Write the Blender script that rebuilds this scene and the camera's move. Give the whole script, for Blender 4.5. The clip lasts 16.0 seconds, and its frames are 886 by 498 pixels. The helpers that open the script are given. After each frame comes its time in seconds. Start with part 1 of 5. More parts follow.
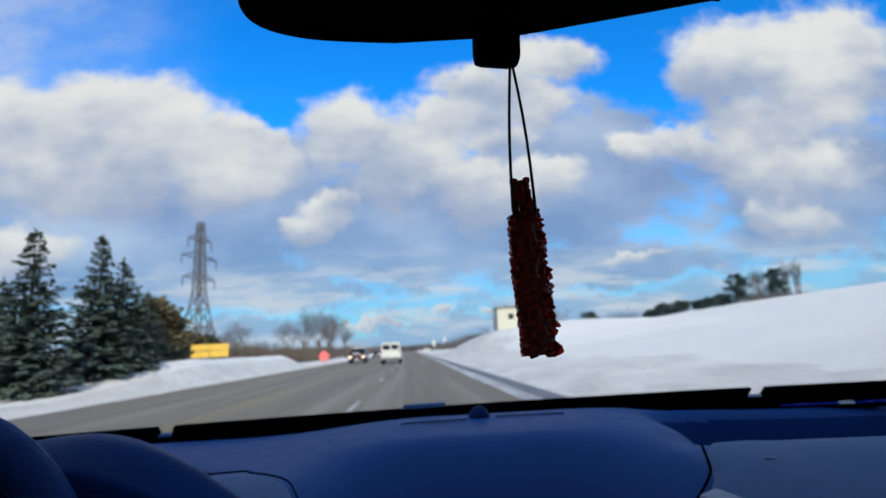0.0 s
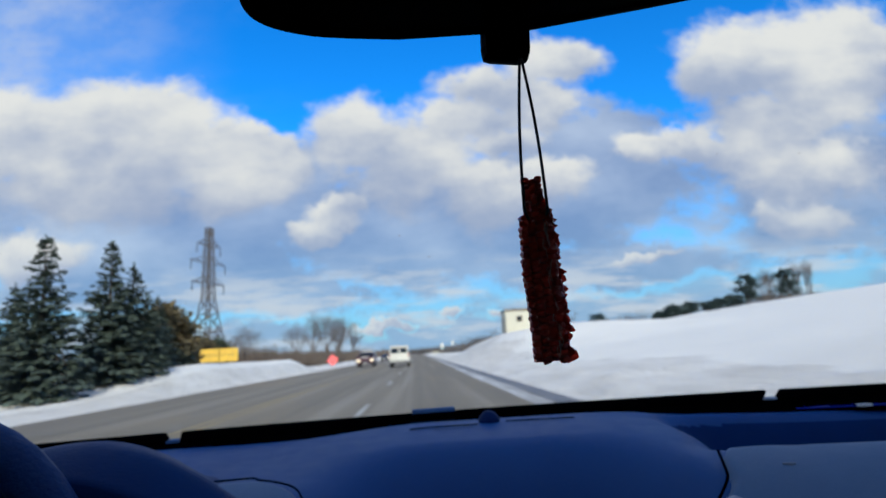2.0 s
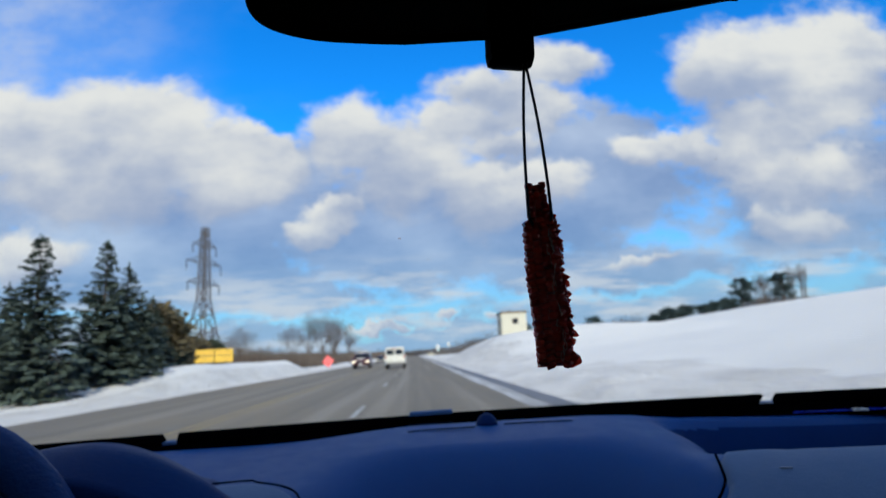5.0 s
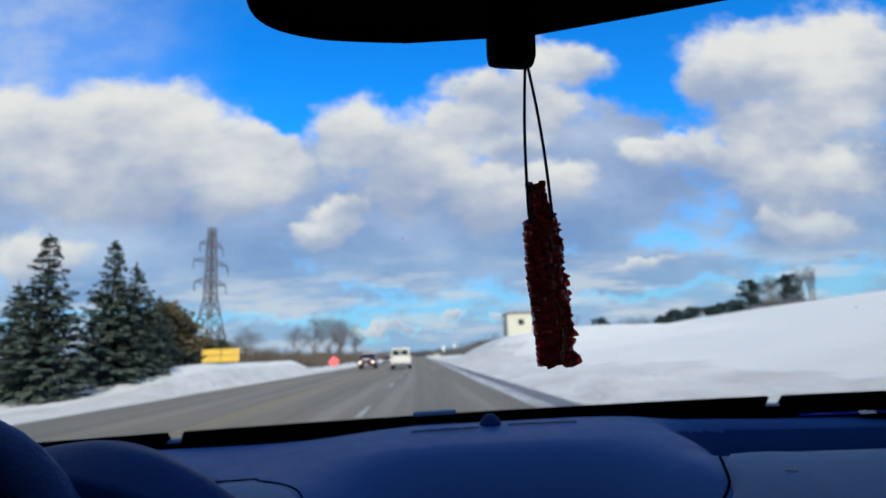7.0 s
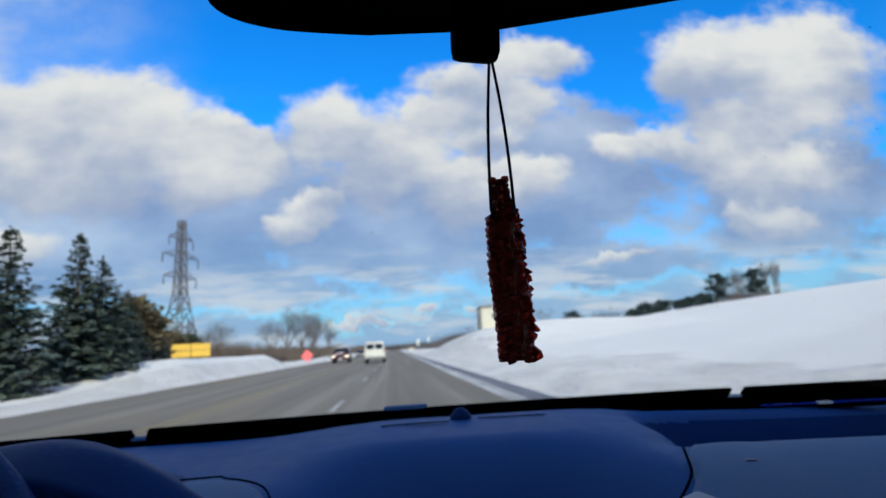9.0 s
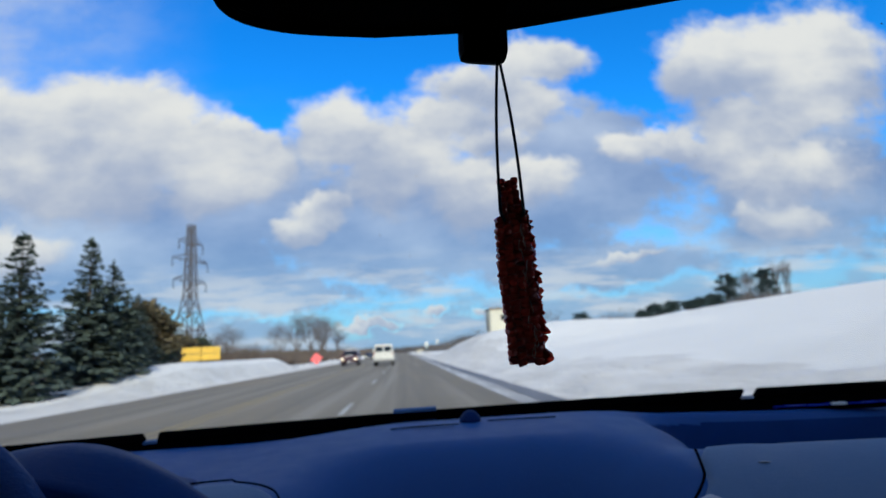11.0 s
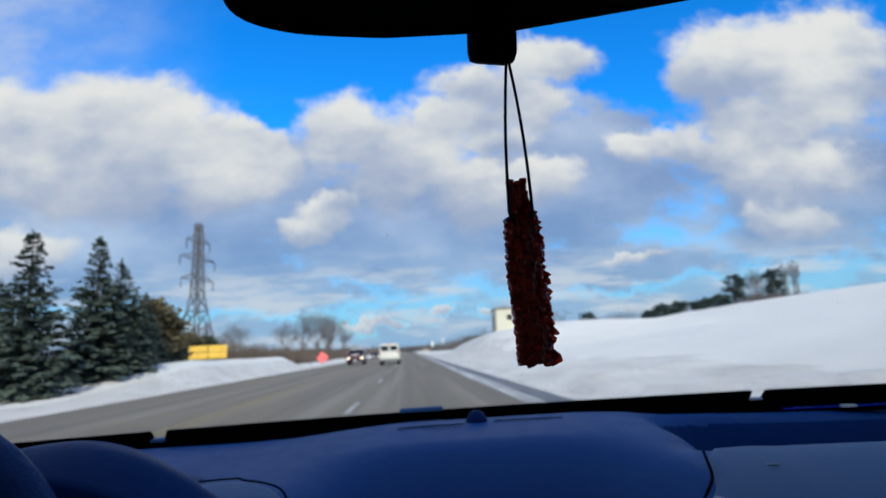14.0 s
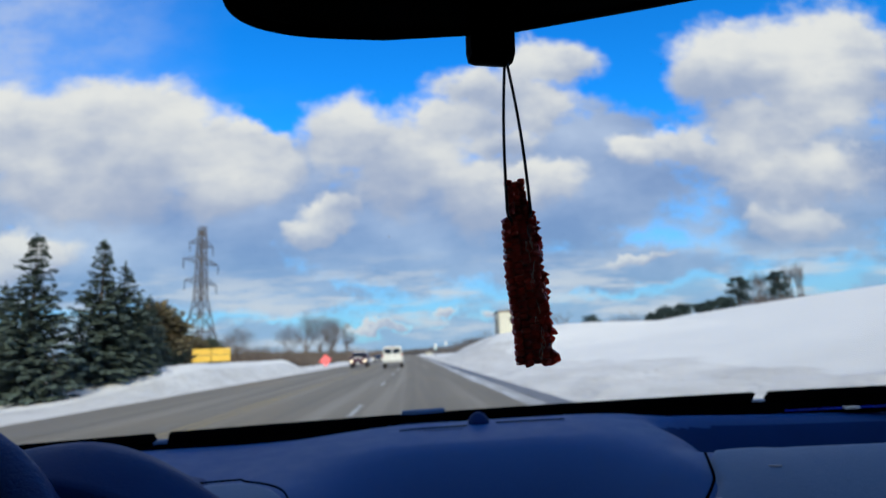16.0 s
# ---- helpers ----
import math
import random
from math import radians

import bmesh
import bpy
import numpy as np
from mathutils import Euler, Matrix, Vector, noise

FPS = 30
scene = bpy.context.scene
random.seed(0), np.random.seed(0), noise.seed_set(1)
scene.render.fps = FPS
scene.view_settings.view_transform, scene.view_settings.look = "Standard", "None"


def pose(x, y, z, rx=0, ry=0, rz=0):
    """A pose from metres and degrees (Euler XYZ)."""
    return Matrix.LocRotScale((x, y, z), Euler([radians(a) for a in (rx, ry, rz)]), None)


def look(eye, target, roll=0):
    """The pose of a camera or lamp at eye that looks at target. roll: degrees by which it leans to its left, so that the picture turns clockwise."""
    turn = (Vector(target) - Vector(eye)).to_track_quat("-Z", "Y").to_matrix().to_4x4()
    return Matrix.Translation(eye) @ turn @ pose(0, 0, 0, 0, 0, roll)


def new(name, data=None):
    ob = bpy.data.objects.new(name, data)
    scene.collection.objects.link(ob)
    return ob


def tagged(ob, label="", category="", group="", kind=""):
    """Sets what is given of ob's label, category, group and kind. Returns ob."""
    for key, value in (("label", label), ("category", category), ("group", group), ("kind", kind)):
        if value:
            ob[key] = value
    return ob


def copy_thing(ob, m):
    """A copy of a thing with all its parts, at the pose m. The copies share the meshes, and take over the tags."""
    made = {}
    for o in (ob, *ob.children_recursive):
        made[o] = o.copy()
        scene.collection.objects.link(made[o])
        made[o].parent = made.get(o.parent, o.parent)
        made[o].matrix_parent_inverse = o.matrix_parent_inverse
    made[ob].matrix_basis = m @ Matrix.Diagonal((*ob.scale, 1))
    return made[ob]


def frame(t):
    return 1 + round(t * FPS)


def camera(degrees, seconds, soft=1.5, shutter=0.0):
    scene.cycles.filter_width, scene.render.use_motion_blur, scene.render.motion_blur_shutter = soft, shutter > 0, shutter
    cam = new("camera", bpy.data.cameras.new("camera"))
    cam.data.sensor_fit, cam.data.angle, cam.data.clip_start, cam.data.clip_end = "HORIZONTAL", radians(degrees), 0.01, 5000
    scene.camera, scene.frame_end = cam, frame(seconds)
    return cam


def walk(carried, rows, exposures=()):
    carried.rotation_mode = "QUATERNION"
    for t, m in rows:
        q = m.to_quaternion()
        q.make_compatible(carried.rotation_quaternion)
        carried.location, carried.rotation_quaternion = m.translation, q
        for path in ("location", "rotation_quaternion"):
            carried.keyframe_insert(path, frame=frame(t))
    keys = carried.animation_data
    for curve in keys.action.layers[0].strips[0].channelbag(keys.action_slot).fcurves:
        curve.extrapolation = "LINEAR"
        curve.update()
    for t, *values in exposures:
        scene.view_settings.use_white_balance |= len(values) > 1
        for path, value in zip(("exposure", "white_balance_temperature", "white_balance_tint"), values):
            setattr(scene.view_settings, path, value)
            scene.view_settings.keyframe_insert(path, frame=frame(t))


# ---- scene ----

# ---------- camera and its way ----------
cam = camera(76.0, 16.0)
cam.data.dof.use_dof, cam.data.dof.focus_distance, cam.data.dof.aperture_fstop = True, 0.25, 14.0
ROWS = [
    (0.0, -0.0016, -0.0102, 1.2443, 99.948, 2.860, -3.049),
    (0.5, -0.0004, -0.0020, 1.2478, 99.930, 2.968, -2.844),
    (1.0, 0.0008, 0.0010, 1.2472, 100.060, 3.049, -2.644),
    (1.5, -0.0025, -0.0026, 1.2467, 100.165, 2.927, -2.472),
    (2.0, -0.0017, -0.0021, 1.2455, 100.291, 3.200, -2.213),
    (2.5, 0.0023, 0.0015, 1.2460, 100.815, 3.221, -2.447),
    (3.0, 0.0059, 0.0022, 1.2453, 100.696, 3.206, -2.665),
    (5.5, -0.0062, -0.0037, 1.2471, 100.240, 2.823, -2.638),
    (6.0, -0.0017, -0.0005, 1.2473, 99.972, 2.674, -2.609),
    (6.5, -0.0020, -0.0003, 1.2471, 100.319, 2.456, -2.383),
    (7.0, -0.0025, -0.0026, 1.2458, 100.544, 2.639, -2.078),
    (7.5, -0.0008, -0.0016, 1.2470, 100.312, 2.886, -3.269),
    (8.0, 0.0015, -0.0008, 1.2470, 99.975, 3.018, -3.109),
    (8.5, 0.0021, -0.0017, 1.2470, 99.727, 2.872, -5.184),
    (9.0, 0.0026, -0.0014, 1.2465, 99.791, 2.948, -4.635),
    (9.5, 0.0037, -0.0001, 1.2465, 99.514, 3.116, -4.349),
    (12.0, 0.0014, -0.0006, 1.2468, 100.358, 3.246, -3.411),
    (12.5, 0.0025, -0.0005, 1.2464, 100.278, 3.314, -3.286),
    (13.0, 0.0026, 0.0007, 1.2460, 100.339, 3.342, -3.249),
    (13.5, 0.0019, 0.0021, 1.2481, 99.965, 2.927, -3.238),
    (14.0, 0.0013, -0.0002, 1.2472, 100.041, 2.938, -3.180),
    (14.5, 0.0028, 0.0020, 1.2473, 99.772, 3.158, -3.192),
    (15.0, 0.0008, 0.0018, 1.2486, 99.846, 3.146, -3.020),
    (15.5, 0.0028, -0.0002, 1.2465, 100.132, 3.056, -2.717),
    (16.0, 0.0028, -0.0016, 1.2459, 100.328, 2.988, -2.878),
]
walk(cam, [(r[0], pose(*r[1:])) for r in ROWS], exposures=[(0.0, 0.0), (16.0, 0.0)])

# ---------- world, sun ----------
SUN_AZ, SUN_EL = 170.0, 26.0     # degrees clockwise from the road's direction, and above the horizon
world = bpy.data.worlds.new("winter_sky")
scene.world = world
world.use_nodes = True
wt = world.node_tree
wt.nodes.clear()


class Net:
    """Short hand for node arithmetic."""

    def __init__(self, tree):
        self.t = tree

    def node(self, kind, **settings):
        n = self.t.nodes.new(kind)
        for k, v in settings.items():
            if k == "operation":
                n.operation = v
            elif k == "data_type":
                n.data_type = v
            elif k == "blend_type":
                n.blend_type = v
        return n

    def put(self, sock, v):
        if isinstance(v, bpy.types.NodeSocket):
            self.t.links.new(v, sock)
        else:
            sock.default_value = v

    def m(self, op, a, b=0.0, c=0.0, clamp=False):
        n = self.node("ShaderNodeMath", operation=op)
        n.use_clamp = clamp
        for i, v in enumerate((a, b, c)):
            self.put(n.inputs[i], v)
        return n.outputs[0]

    def v(self, op, a, b=(0, 0, 0)):
        n = self.node("ShaderNodeVectorMath", operation=op)
        self.put(n.inputs[0], a)
        if op == "SCALE":
            self.put(n.inputs["Scale"], b)
        else:
            self.put(n.inputs[1], b)
        return n.outputs["Value"] if op in ("LENGTH", "DOT_PRODUCT") else n.outputs["Vector"]

    def mix(self, f, a, b, blend="MIX"):
        n = self.node("ShaderNodeMix", data_type="RGBA", blend_type=blend)
        self.put(n.inputs["Factor"], f)
        self.put(n.inputs["A"], a)
        self.put(n.inputs["B"], b)
        return n.outputs["Result"]

    def noise(self, vec, scale, detail=3.0, rough=0.55, dims="3D"):
        n = self.node("ShaderNodeTexNoise")
        n.noise_dimensions = dims
        self.put(n.inputs["Vector"], vec)
        n.inputs["Scale"].default_value = scale
        n.inputs["Detail"].default_value = detail
        n.inputs["Roughness"].default_value = rough
        return n.outputs["Fac"], n.outputs["Color"]

    def smooth(self, x, lo, hi):
        n = self.node("ShaderNodeMapRange")
        n.interpolation_type = "SMOOTHSTEP"
        self.put(n.inputs["Value"], x)
        n.inputs["From Min"].default_value, n.inputs["From Max"].default_value = lo, hi
        return n.outputs["Result"]

    def xyz(self, vec):
        n = self.node("ShaderNodeSeparateXYZ")
        self.put(n.inputs[0], vec)
        return n.outputs

    def vec(self, x, y, z=0.0):
        n = self.node("ShaderNodeCombineXYZ")
        for i, v in enumerate((x, y, z)):
            self.put(n.inputs[i], v)
        return n.outputs[0]


def build_world():
    w = Net(wt)
    sky = wt.nodes.new("ShaderNodeTexSky")
    sky.sky_type = "NISHITA"
    sky.sun_disc = False
    sky.sun_elevation, sky.sun_rotation = radians(SUN_EL), radians(SUN_AZ)
    sky.air_density, sky.dust_density, sky.ozone_density = 1.0, 0.2, 3.0
    hue = wt.nodes.new("ShaderNodeHueSaturation")
    hue.inputs["Saturation"].default_value = 1.35
    hue.inputs["Value"].default_value = 0.20
    wt.links.new(sky.outputs[0], hue.inputs["Color"])
    blue = w.mix(1.0, hue.outputs["Color"], (0.22, 0.93, 1.28, 1), "MULTIPLY")
    coord = wt.nodes.new("ShaderNodeTexCoord").outputs["Generated"]
    x, y, z = w.xyz(coord)
    ahead = w.m("MAXIMUM", w.m("ABSOLUTE", y), 0.12)
    u, v = w.m("DIVIDE", x, ahead), w.m("DIVIDE", z, ahead)
    p = w.vec(u, v)
    _, n1 = w.noise(p, 3.4, 4.0, 0.55)
    _, n2 = w.noise(p, 13.0, 5.0, 0.6)
    warp = w.v("ADD", w.v("SCALE", w.v("SUBTRACT", n1, (0.5, 0.5, 0.5)), 0.11),
               w.v("SCALE", w.v("SUBTRACT", n2, (0.5, 0.5, 0.5)), 0.075))
    q = w.v("ADD", p, w.v("MULTIPLY", warp, (1, 1, 0)))
    fine, _ = w.noise(w.v("MULTIPLY", p, (1.0, 1.5, 1.0)), 9.0, 6.0, 0.6)
    soft, _ = w.noise(w.v("MULTIPLY", p, (1.0, 1.9, 1.0)), 4.2, 4.0, 0.5)

    def puffs(rows):
        """Density and height within the heap for a set of soft ellipses (centre u, v, half width, half height)."""
        dens, up, total = -1.0, 0.0, 0.001
        for cu, cv, ru, rv in rows:
            d = w.v("MULTIPLY", w.v("SUBTRACT", q, (cu, cv, 0)), (1 / ru, 1 / rv, 0))
            near = w.m("SUBTRACT", 1.0, w.v("LENGTH", d))
            dens = w.m("SMOOTH_MAX", dens, near, 0.25)
            weight = w.m("POWER", w.m("MAXIMUM", w.m("ADD", near, 0.35), 0.0), 2.0)
            side = w.v("DOT_PRODUCT", d, (-0.25, 1.0, 0))
            up = w.m("MULTIPLY_ADD", side, weight, up)
            total = w.m("ADD", total, weight)
        return dens, w.m("DIVIDE", up, total)

    # the grey sheet of cloud, and streaks low over the horizon
    dens, up = puffs(SHEET)
    lum = w.m("ADD", w.m("MULTIPLY", up, 0.16), w.m("MULTIPLY", w.m("SUBTRACT", soft, 0.5), 2.2))
    lum = w.smooth(lum, -0.5, 0.75)
    grey = w.mix(lum, (0.200, 0.280, 0.495, 1), (0.515, 0.580, 0.745, 1))
    cover = w.smooth(w.m("ADD", dens, w.m("MULTIPLY", w.m("SUBTRACT", fine, 0.5), 1.3)), -0.14, 0.40)
    grey_cover = cover
    col = w.mix(w.m("MULTIPLY", cover, 0.93), blue, grey)
    streak, _ = w.noise(w.v("MULTIPLY", p, (1.0, 5.5, 1.0)), 5.0, 5.0, 0.6)
    low = w.m("MULTIPLY", w.smooth(v, 0.20, 0.10), w.smooth(v, -0.02, 0.04))
    veil = w.m("MULTIPLY", w.smooth(soft, 0.45, 0.75), w.smooth(u, -0.15, -0.85))
    col = w.mix(w.m("MULTIPLY", veil, 0.5), col, (0.55, 0.66, 0.85, 1))
    # thin cloud drawn out high up on one side
    thin = w.m("MULTIPLY", w.smooth(u, -0.30, -0.76), w.smooth(v, 0.36, 0.50))
    thin = w.m("MULTIPLY", thin, w.m("MULTIPLY_ADD", w.smooth(fine, 0.30, 0.72), 0.42, 0.26))
    col = w.mix(thin, col, (0.56, 0.61, 0.80, 1))
    # the bright heaps
    dens, up = puffs(HIGH_HEAPS + LOW_HEAPS)
    lum = w.m("ADD", w.m("MULTIPLY", up, 0.75), w.m("MULTIPLY", w.m("SUBTRACT", soft, 0.5), 2.6))
    lum = w.m("ADD", lum, w.m("MULTIPLY", w.m("SUBTRACT", fine, 0.5), 1.0))
    lum = w.smooth(lum, -0.75, 0.7)
    white = w.mix(lum, (0.355, 0.415, 0.60, 1), (0.810, 0.785, 0.795, 1))
    cover = w.smooth(w.m("ADD", dens, w.m("MULTIPLY", w.m("SUBTRACT", fine, 0.5), 0.9)), -0.10, 0.36)
    col = w.mix(cover, col, white)
    # broken cloud goes on overhead and to the sides
    over, _ = w.noise(coord, 2.6, 5.0, 0.6)
    rim = w.m("MAXIMUM", w.smooth(v, 0.66, 0.95), w.smooth(w.m("ABSOLUTE", u), 0.98, 1.35))
    above = w.m("MULTIPLY", w.m("MULTIPLY", w.smooth(over, 0.40, 0.58), rim), w.smooth(z, 0.05, 0.2))
    col = w.mix(w.m("MULTIPLY", above, 0.92), col, w.mix(w.smooth(over, 0.42, 0.70), (0.55, 0.58, 0.68, 1), (0.84, 0.78, 0.80, 1)))
    # pale haze along the horizon and snow below it
    haze = w.smooth(v, 0.32, 0.06)
    col = w.mix(w.m("MULTIPLY", haze, w.m("SUBTRACT", 1.0, w.m("MULTIPLY", w.m("MAXIMUM", cover, grey_cover), 0.75))), col, (0.29, 0.46, 0.70, 1))
    bands = w.m("MULTIPLY", w.smooth(streak, 0.44, 0.62), low)
    col = w.mix(w.m("MULTIPLY", bands, 0.8), col, (0.62, 0.66, 0.76, 1))
    col = w.mix(1.0, col, (0.945, 1.0, 0.97, 1), "MULTIPLY")
    bg = wt.nodes.new("ShaderNodeBackground")
    wt.links.new(col, bg.inputs["Color"])
    bg.inputs["Strength"].default_value = 1.0
    out = wt.nodes.new("ShaderNodeOutputWorld")
    wt.links.new(bg.outputs[0], out.inputs["Surface"])


HIGH_HEAPS = [(-0.506, 0.440, 0.165, 0.095), (-0.685, 0.406, 0.150, 0.115), (-0.103, 0.396, 0.110, 0.095), (-0.410, 0.386, 0.130, 0.075), (-0.318, 0.402, 0.070, 0.034), (-0.262, 0.372, 0.080, 0.040), (-0.222, 0.345, 0.060, 0.045),
    (0.271, 0.539, 0.115, 0.060), (0.154, 0.490, 0.110, 0.055), (0.113, 0.429, 0.115, 0.045),
    (0.232, 0.448, 0.090, 0.055), (0.641, 0.525, 0.140, 0.115), (0.830, 0.509, 0.210, 0.150),
    (0.734, 0.401, 0.170, 0.060)]
LOW_HEAPS = [(-0.309, 0.320, 0.140, 0.075), (-0.570, 0.334, 0.210, 0.090), (-0.000, 0.354, 0.150, 0.115),
    (0.142, 0.280, 0.120, 0.075), (0.174, 0.377, 0.080, 0.038), (0.650, 0.350, 0.140, 0.050),
    (0.245, 0.292, 0.095, 0.058), (0.432, 0.350, 0.075, 0.034), (0.526, 0.361, 0.090, 0.050), (0.750, 0.294, 0.190, 0.070),
    (0.716, 0.213, 0.120, 0.035), (-0.172, 0.214, 0.050, 0.026), (-0.146, 0.240, 0.050, 0.030), (-0.120, 0.268, 0.040, 0.026),
    (-0.059, 0.058, 0.052, 0.008),
    (0.050, 0.062, 0.026, 0.011), (0.130, 0.061, 0.030, 0.009), (0.412, 0.151, 0.075, 0.010),
    (-0.664, 0.202, 0.100, 0.052)]
SHEET = [(0.350, 0.372, 0.150, 0.085), (0.395, 0.285, 0.150, 0.085), (-0.200, 0.330, 0.120, 0.070), (-0.466, 0.236, 0.460, 0.165), (0.016, 0.231, 0.380, 0.165), (0.757, 0.271, 0.290, 0.190),
    (0.277, 0.265, 0.260, 0.140), (0.338, 0.137, 0.330, 0.055), (-0.539, 0.138, 0.320, 0.060),
    (-0.276, 0.138, 0.190, 0.062), (-0.172, 0.103, 0.120, 0.036)]
build_world()
sun_data = bpy.data.lights.new("sun", "SUN")
sun_data.energy, sun_data.angle, sun_data.color = 3.65, radians(0.6), (0.97, 0.95, 0.80)
sun = new("sun", sun_data)
_a, _e = radians(SUN_AZ), radians(SUN_EL)
_to = Vector((math.sin(_a) * math.cos(_e), math.cos(_a) * math.cos(_e), math.sin(_e)))
sun.matrix_world = look(_to * 100, (0, 0, 0))

# ---------- materials ----------


def material(name, colour, rough=0.6, metal=0.0, second=None, scale=8.0, amount=0.5, bump=0.0, bump_scale=60.0,
             stretch=(1, 1, 1), spec=0.5, coat=0.0, fine=0.25, random_tint=0.0):
    """Principled surface with variation at two scales and fine relief, in object coordinates (metres)."""
    mt = bpy.data.materials.new(name)
    mt.use_nodes = True
    nt = Net(mt.node_tree)
    bs = mt.node_tree.nodes["Principled BSDF"]
    co = mt.node_tree.nodes.new("ShaderNodeTexCoord").outputs["Object"]
    sc = nt.v("MULTIPLY", co, stretch)
    second = second or tuple(c * 0.7 for c in colour)
    big, _ = nt.noise(sc, scale, 4.0, 0.6)
    small, _ = nt.noise(sc, scale * 9.0, 3.0, 0.6)
    f = nt.smooth(nt.m("ADD", nt.m("MULTIPLY", big, 1 - fine), nt.m("MULTIPLY", small, fine)), 0.5 - amount / 2 + 0.02, 0.5 + amount / 2)
    col = nt.mix(f, (*second, 1), (*colour, 1))
    if random_tint:
        rnd = mt.node_tree.nodes.new("ShaderNodeObjectInfo").outputs["Random"]
        col = nt.mix(nt.m("MULTIPLY", rnd, random_tint), col, (*second, 1))
    mt.node_tree.links.new(col, bs.inputs["Base Color"])
    nt.put(bs.inputs["Roughness"], nt.m("MULTIPLY_ADD", small, 0.2, rough - 0.1, True))
    bs.inputs["Metallic"].default_value = metal
    bs.inputs["Specular IOR Level"].default_value = spec
    bs.inputs["Coat Weight"].default_value = coat
    if bump:
        h, _ = nt.noise(sc, bump_scale, 4.0, 0.65)
        b = mt.node_tree.nodes.new("ShaderNodeBump")
        b.inputs["Strength"].default_value = 1.0
        b.inputs["Distance"].default_value = bump
        mt.node_tree.links.new(h, b.inputs["Height"])
        mt.node_tree.links.new(b.outputs[0], bs.inputs["Normal"])
    return mt


def glass_pane(name, tint=(0.96, 0.98, 0.97), gloss=0.6):
    """A thin clear pane: clear through, with gloss that grows at grazing angles."""
    mt = bpy.data.materials.new(name)
    mt.use_nodes = True
    t = mt.node_tree
    t.nodes.clear()
    tr, gl, mx, fr = (t.nodes.new(k) for k in ("ShaderNodeBsdfTransparent", "ShaderNodeBsdfGlossy", "ShaderNodeMixShader", "ShaderNodeFresnel"))
    tr.inputs["Color"].default_value = (*tint, 1)
    gl.inputs["Roughness"].default_value = 0.02
    fr.inputs["IOR"].default_value = 1.12
    k = Net(t).m("MULTIPLY", fr.outputs[0], gloss)
    t.links.new(k, mx.inputs[0])
    t.links.new(tr.outputs[0], mx.inputs[1])
    t.links.new(gl.outputs[0], mx.inputs[2])
    t.links.new(mx.outputs[0], t.nodes.new("ShaderNodeOutputMaterial").inputs["Surface"])
    return mt


def lamp_glow(name, colour, strength):
    mt = bpy.data.materials.new(name)
    mt.use_nodes = True
    bs = mt.node_tree.nodes["Principled BSDF"]
    bs.inputs["Base Color"].default_value = (*colour, 1)
    bs.inputs["Emission Color"].default_value = (*colour, 1)
    bs.inputs["Emission Strength"].default_value = strength
    bs.inputs["Roughness"].default_value = 0.2
    return mt


SNOW = material("snow", (0.83, 0.805, 0.752), 0.75, second=(0.73, 0.715, 0.675), scale=0.25, amount=0.6, bump=0.05, bump_scale=1.6, spec=0.2)
SNOW_DIRTY = material("ploughed_snow", (0.80, 0.78, 0.74), 0.8, second=(0.56, 0.535, 0.495), scale=0.9, amount=0.6, bump=0.10, bump_scale=3.0, spec=0.15, stretch=(1, 0.5, 1))
ASPHALT = material("asphalt_salted", (0.245, 0.218, 0.176), 0.85, second=(0.165, 0.150, 0.126), scale=0.55, amount=0.7, bump=0.006, bump_scale=70, stretch=(1.6, 0.07, 1), spec=0.2)


def salt_tracks(mt):
    """Pale and tan lanes of dried salt that run along the road, over the asphalt's own grain."""
    nt = Net(mt.node_tree)
    bs = mt.node_tree.nodes["Principled BSDF"]
    old = bs.inputs["Base Color"].links[0].from_socket
    co = mt.node_tree.nodes.new("ShaderNodeTexCoord").outputs["Object"]
    lanes, _ = nt.noise(nt.v("MULTIPLY", co, (1.0, 0.012, 1.0)), 1.1, 3.0, 0.6)
    blot, _ = nt.noise(nt.v("MULTIPLY", co, (0.5, 0.10, 1.0)), 0.5, 4.0, 0.6)
    c = nt.mix(nt.m("MULTIPLY", nt.smooth(lanes, 0.50, 0.70), 0.55), old, (0.34, 0.315, 0.27, 1))
    c = nt.mix(nt.m("MULTIPLY", nt.smooth(blot, 0.52, 0.72), 0.45), c, (0.27, 0.215, 0.14, 1))
    c = nt.mix(nt.m("MULTIPLY", nt.smooth(lanes, 0.46, 0.32), 0.5), c, (0.125, 0.118, 0.108, 1))
    mt.node_tree.links.new(c, bs.inputs["Base Color"])


